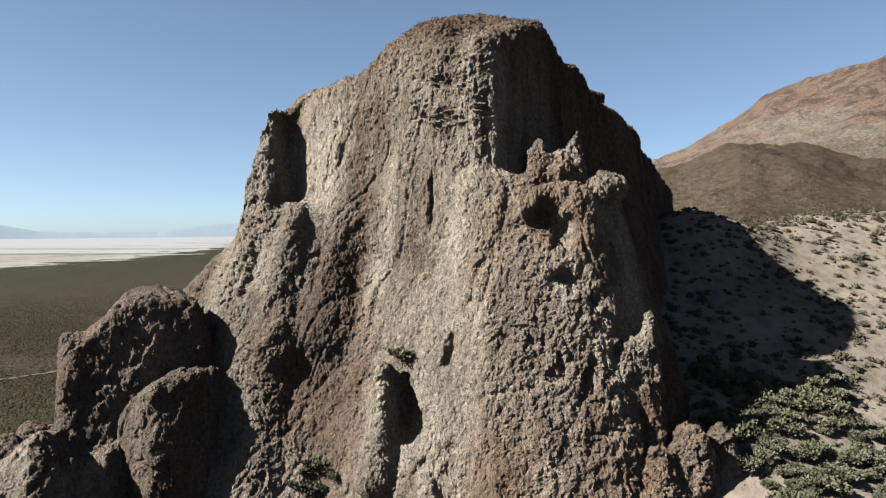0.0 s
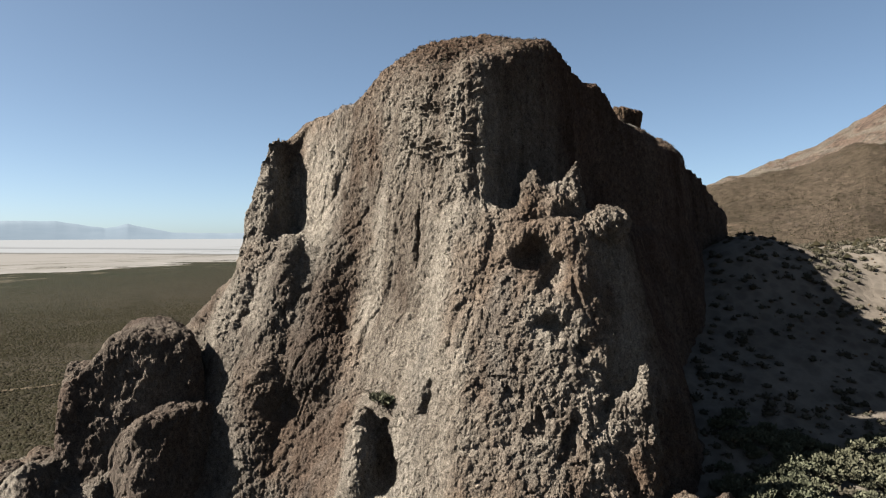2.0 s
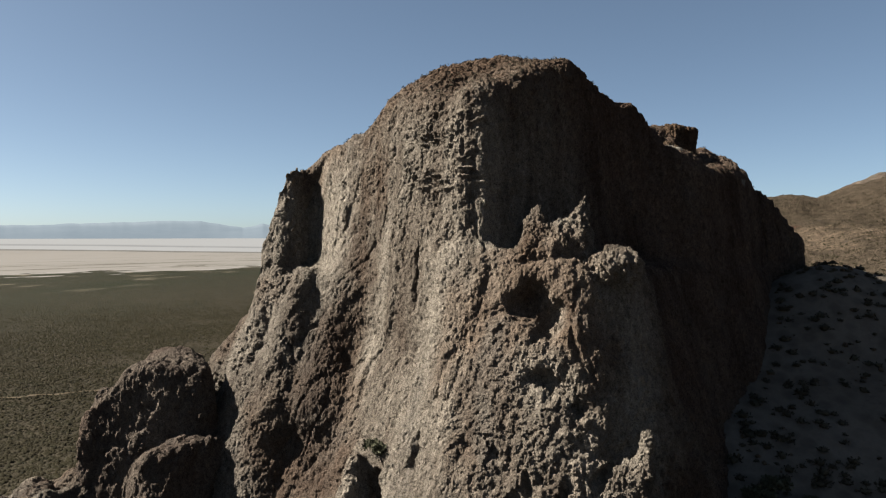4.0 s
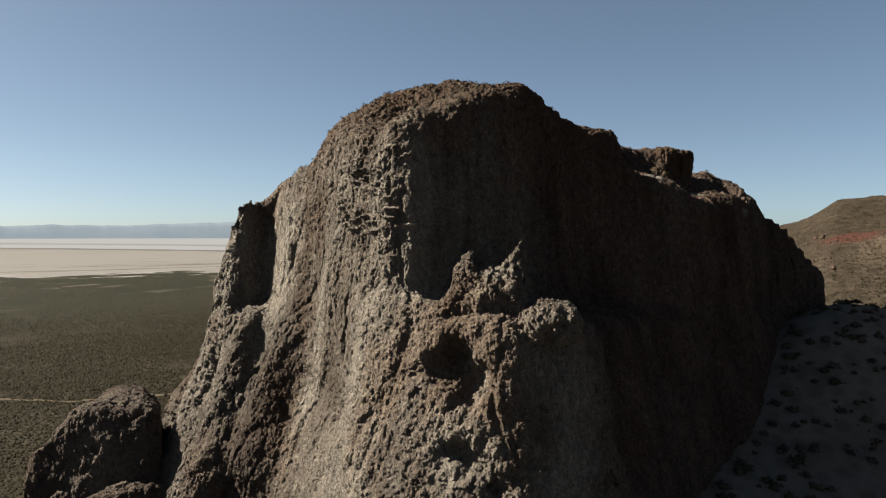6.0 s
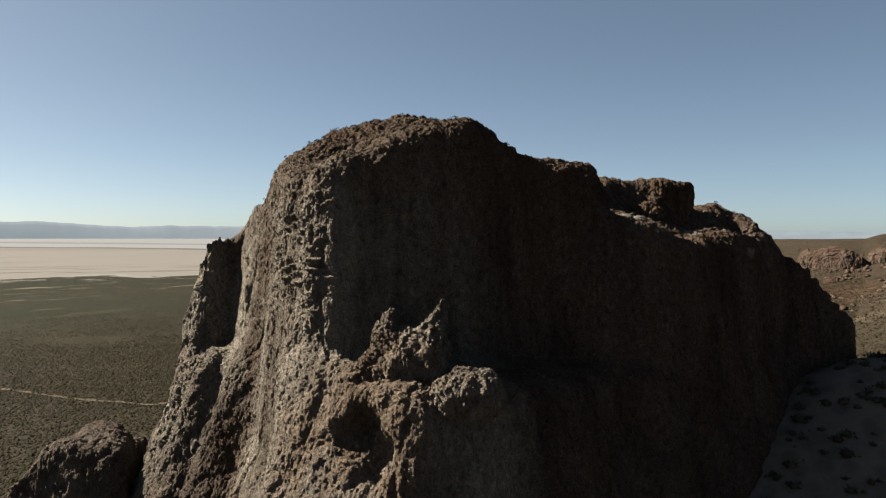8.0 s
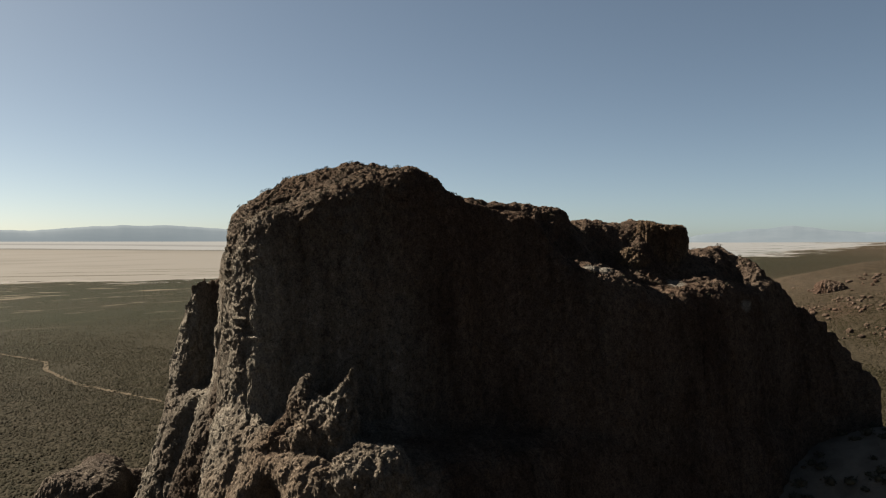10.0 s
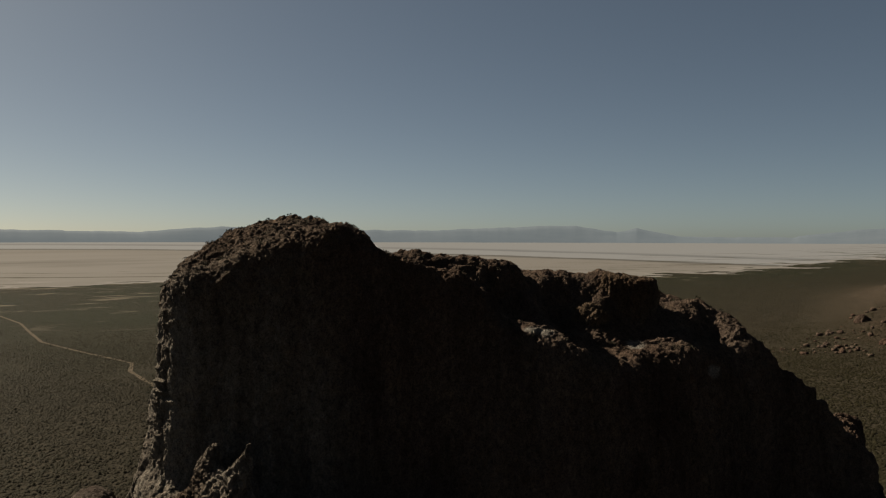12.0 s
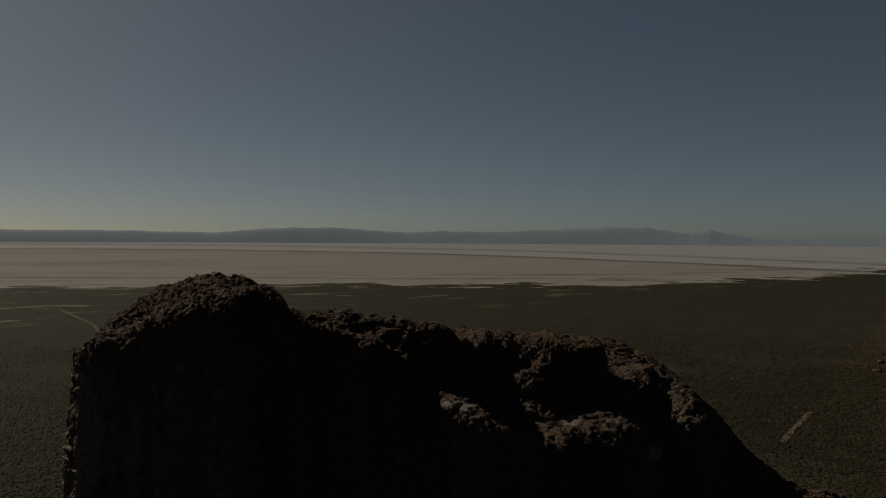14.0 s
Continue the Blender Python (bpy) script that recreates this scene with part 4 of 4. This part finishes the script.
# sagebrush on the slope beside the butte
x, y, z, r = scatter(12000, -5, 125, -25, 150, 5, thinning(0.08, 51, -0.3, 70, 105, 75, 135))
k = clear_of_rock(x, y, z)
x, y, z = x[k], y[k], z[k]
size = r.uniform(0.25, 0.66, len(x)) * (1 + 0.3 * (r.uniform(0, 1, len(x)) > 0.9))
tagged(leafy("sagebrush", x, y, z - 0.05, size, r, M_SAGE, 46, 0.20), "scattered grey-green sagebrush on a sandy slope", "bush", kind="stuff")
lumps("sagebrush_hearts", x, y, z, size * 0.72, r, M_SAGE, 0.75, 0.3)["kind"] = "stuff"

# brush on the flats and on the hills, thinning out with distance
x, y, z, r = scatter(300000, -640, 20, 60, 680, 6, thinning(0.012, 52, -0.45, 60, 60, 330, 700))
k = clear_of_rock(x, y, z)
tagged(lumps("flat_brush", x[k], y[k], z[k], r.uniform(0.25, 0.7, k.sum()), r, M_FLAT, 0.85, 0.35, shape=(OCT_V, OCT_F)), "low brown-green brush over the desert flat", "bush", kind="stuff")
x, y, z, r = scatter(60000, 20, 700, 120, 1000, 8, thinning(0.01, 53, -0.3, 60, 60, 300, 1000))
k = clear_of_rock(x, y, z)
tagged(lumps("hill_brush", x[k], y[k], z[k], r.uniform(0.35, 0.9, k.sum()), r, M_FLAT, 0.8, 0.35, shape=(OCT_V, OCT_F)), "sparse low brush dotting the brown hillside", "bush", kind="stuff")

# dry tufts along the top and the ledges of the butte
co = np.empty(len(CLIFF.data.vertices) * 3, np.float32)
CLIFF.data.vertices.foreach_get("co", co)
co = co.reshape(-1, 3)
nm = np.empty(len(co) * 3, np.float32)
CLIFF.data.vertices.foreach_get("normal", nm)
nm = nm.reshape(-1, 3)
r = np.random.RandomState(12)
ok = np.where((nm[:, 2] > 0.55) & (co[:, 2] > 76))[0]
pick = r.choice(ok, 900, replace=False)
tagged(leafy("dry_tufts", co[pick, 0], co[pick, 1], co[pick, 2] - 0.05, r.uniform(0.12, 0.3, 900), r, M_SAGE, 40, 0.17), "dry brush tufts on the rock top and ledges", "bush", kind="stuff")

# stones lying on the slope
x, y, z, r = scatter(2600, 20, 100, 50, 140, 9, patchy(0.1, 54, 0.1))
k = clear_of_rock(x, y, z)
tagged(lumps("scree", x[k], y[k], z[k], r.uniform(0.08, 0.4, k.sum()) ** 1.3, r, M_BOULDER, 0.75, 0.3), "loose brown stones on the sandy slope", "stones", kind="stuff")


# green shrubs at the foot of the butte
def shrub(seed, size):
    r = np.random.RandomState(seed)
    thing = tagged(new("shrub"), "dense dark green desert shrub on sandy ground", "shrub", "shrubs below the butte")
    bm = bmesh.new()
    for _ in range(9):
        a, l = r.uniform(0, 2 * np.pi), size * r.uniform(0.5, 0.85)
        tip = Vector((math.cos(a) * l * 0.6, math.sin(a) * l * 0.6, l))
        m = Matrix.Translation(tip / 2) @ tip.to_track_quat("Z", "Y").to_matrix().to_4x4()
        bmesh.ops.create_cone(bm, cap_ends=True, segments=5, radius1=0.045 * size, radius2=0.012 * size, depth=tip.length, matrix=m)
    me = bpy.data.meshes.new("stems")
    bm.to_mesh(me)
    bm.free()
    me.materials.append(M_BARK)
    new("stems", me).parent = thing
    n = 26
    a, d = r.uniform(0, 2 * np.pi, n), size * 0.75 * np.sqrt(r.uniform(0, 1, n))
    zz = size * (0.25 + 0.55 * r.uniform(0, 1, n)) * (1.1 - 0.5 * d / size)
    crown = leafy("crown", np.cos(a) * d, np.sin(a) * d, zz, size * r.uniform(0.25, 0.42, n), r, M_GREEN, 60, 0.26, 0.9)
    crown.parent = thing
    return thing


SHRUBS = [shrub(61, 1.0), shrub(62, 1.3), shrub(63, 0.85)]
x, y, z, r = scatter(420, 24, 50, 60, 88, 14, lambda x, y, r: (np.hypot(x - 37, y - 75) < 10.5 + r.uniform(-4, 2, len(x))) & (y < 86 - 0.1 * (x - 30)))
k = clear_of_rock(x, y, z)


def on_rock(x, z):
    """The point of the cliff's south side at this place and height."""
    y = np.arange(60.0, 90.0, 0.05)
    return x, float(y[np.argmax(butte(x + 0 * y, y, z + 0 * y) < 0)]) + 0.25, z


spots = list(zip(x[k], y[k], z[k])) + [on_rock(a, b) for a, b in ((-16.2, 38.2), (-15.0, 39.2), (-13.8, 39.8), (-12.6, 39.6), (-11.6, 39.0), (-14.5, 37.6), (-13.0, 37.8), (-5.0, 51.8), (-4.2, 51.5))]
for i, (sx, sy, sz) in enumerate(spots):
    m = pose(sx, sy, sz - 0.05, 0, 0, r.uniform(0, 360))
    if i < 3:
        SHRUBS[i].matrix_basis = m
    else:
        copy_thing(SHRUBS[i % 3], m)


# ---- dirt tracks on the flat ----
def track(pts, width):
    path = []
    for (ax, ay), (bx, by) in zip(pts, pts[1:]):
        n = max(2, int(math.hypot(bx - ax, by - ay) / 4))
        path += [(ax + (bx - ax) * i / n, ay + (by - ay) * i / n) for i in range(n)]
    p = np.array(path)
    d = np.gradient(p, axis=0)
    d /= np.linalg.norm(d, axis=1)[:, None]
    side = np.stack([-d[:, 1], d[:, 0]], 1) * width / 2
    side *= (1 + 0.25 * vnoise(np.stack([p[:, 0] * 0.1, p[:, 1] * 0.1, 0 * d[:, 0]], 1), 5))[:, None]
    rows = [np.c_[q, ground_z(q[:, 0], q[:, 1]) + 0.25] for q in (p - side, p, p + side)]
    n = len(p)
    j = np.arange(n - 1)
    f = np.concatenate([np.stack([i * n + j, (i + 1) * n + j, (i + 1) * n + j + 1, i * n + j + 1], 1) for i in range(2)])
    return tagged(mesh_object("dirt_track", np.concatenate(rows), f, M_TRACK), "pale dusty dirt track across the brush flat", "track", kind="structure")


M_TRACK, tr, tb = material("track_dust")
tr.links.new(ramp(tr, noise_tex(tr, position(tr), 0.3, 5), (0.35, (0.033, 0.0264, 0.0186)), (0.65, (0.054, 0.0438, 0.0324))), tb.inputs["Base Color"])
track([(-800, 190), (-640, 194), (-518, 183), (-450, 192), (-387, 203), (-360, 193), (-310, 189), (-283, 193), (-241, 199), (-206, 210), (-150, 268), (-110, 330)], 2.3)
track([(-105, 403), (-94, 367), (-85, 340)], 2.4)


# ---- crags on the hillside ----
def hill_crag(cx, cy, parts, seed, label):
    gz = float(ground_z(np.array([cx]), np.array([cy]))[0])

    def field(x, y, z):
        f = None
        for dx, dy, rx, ry, rz in parts:
            e = ellipsoid(x, y, z, (cx + dx, cy + dy, gz), (rx, ry, rz))
            f = e if f is None else smin(f, e, 6.0)
        return f

    w = max(abs(p[0]) + p[2] for p in parts) + 4
    d = max(abs(p[1]) + p[3] for p in parts) + 4
    h = max(p[4] for p in parts) + 5
    return tagged(rock_mesh("hillside_crag", field, (cx - w, cy - d, gz - 12), (cx + w, cy + d, gz + h), 0.9, M_CRAG, rough=2.6, splits=1, seed=seed, scale=0.6), label, "rock", "crags on the hillside")


x, y, z, r = scatter(2600, -150, 70, 520, 760, 19, patchy(0.02, 57, 0.15))
tagged(lumps("hillside_rocks", x, y, z, 0.4 + 1.9 * r.uniform(0, 1, len(x)) ** 3, r, M_CRAG, 0.8, 0.3), "broken dark reddish stones strewn over the hillside", "stones", kind="stuff")
hill_crag(-6, 695, [(-16, 6, 10, 8, 15), (-2, 0, 11, 9, 17), (10, 0, 12, 9, 15), (18, 2, 8, 7, 7)], 71, "large dark reddish rock crag on the brown hillside")
hill_crag(30, 700, [(0, 0, 11, 8, 11), (9, 3, 8, 6, 7)], 72, "low dark reddish rock crag on the brown hillside")
hill_crag(-100, 690, [(0, 0, 9, 7, 10), (9, 3, 8, 6, 8)], 73, "broken reddish crag on the lower hillside")
hill_crag(-132, 640, [(0, 0, 5, 4, 5)], 74, "small broken reddish crag on the lower hillside")
hill_crag(-92, 560, [(0, 0, 4, 3, 3.5), (4, 1, 3, 3, 2.5)], 75, "small broken reddish crag on the lower hillside")
hill_crag(-2, 640, [(0, 0, 5, 4, 4), (6, 2, 4, 4, 3)], 76, "small broken reddish crag on the brown hillside")
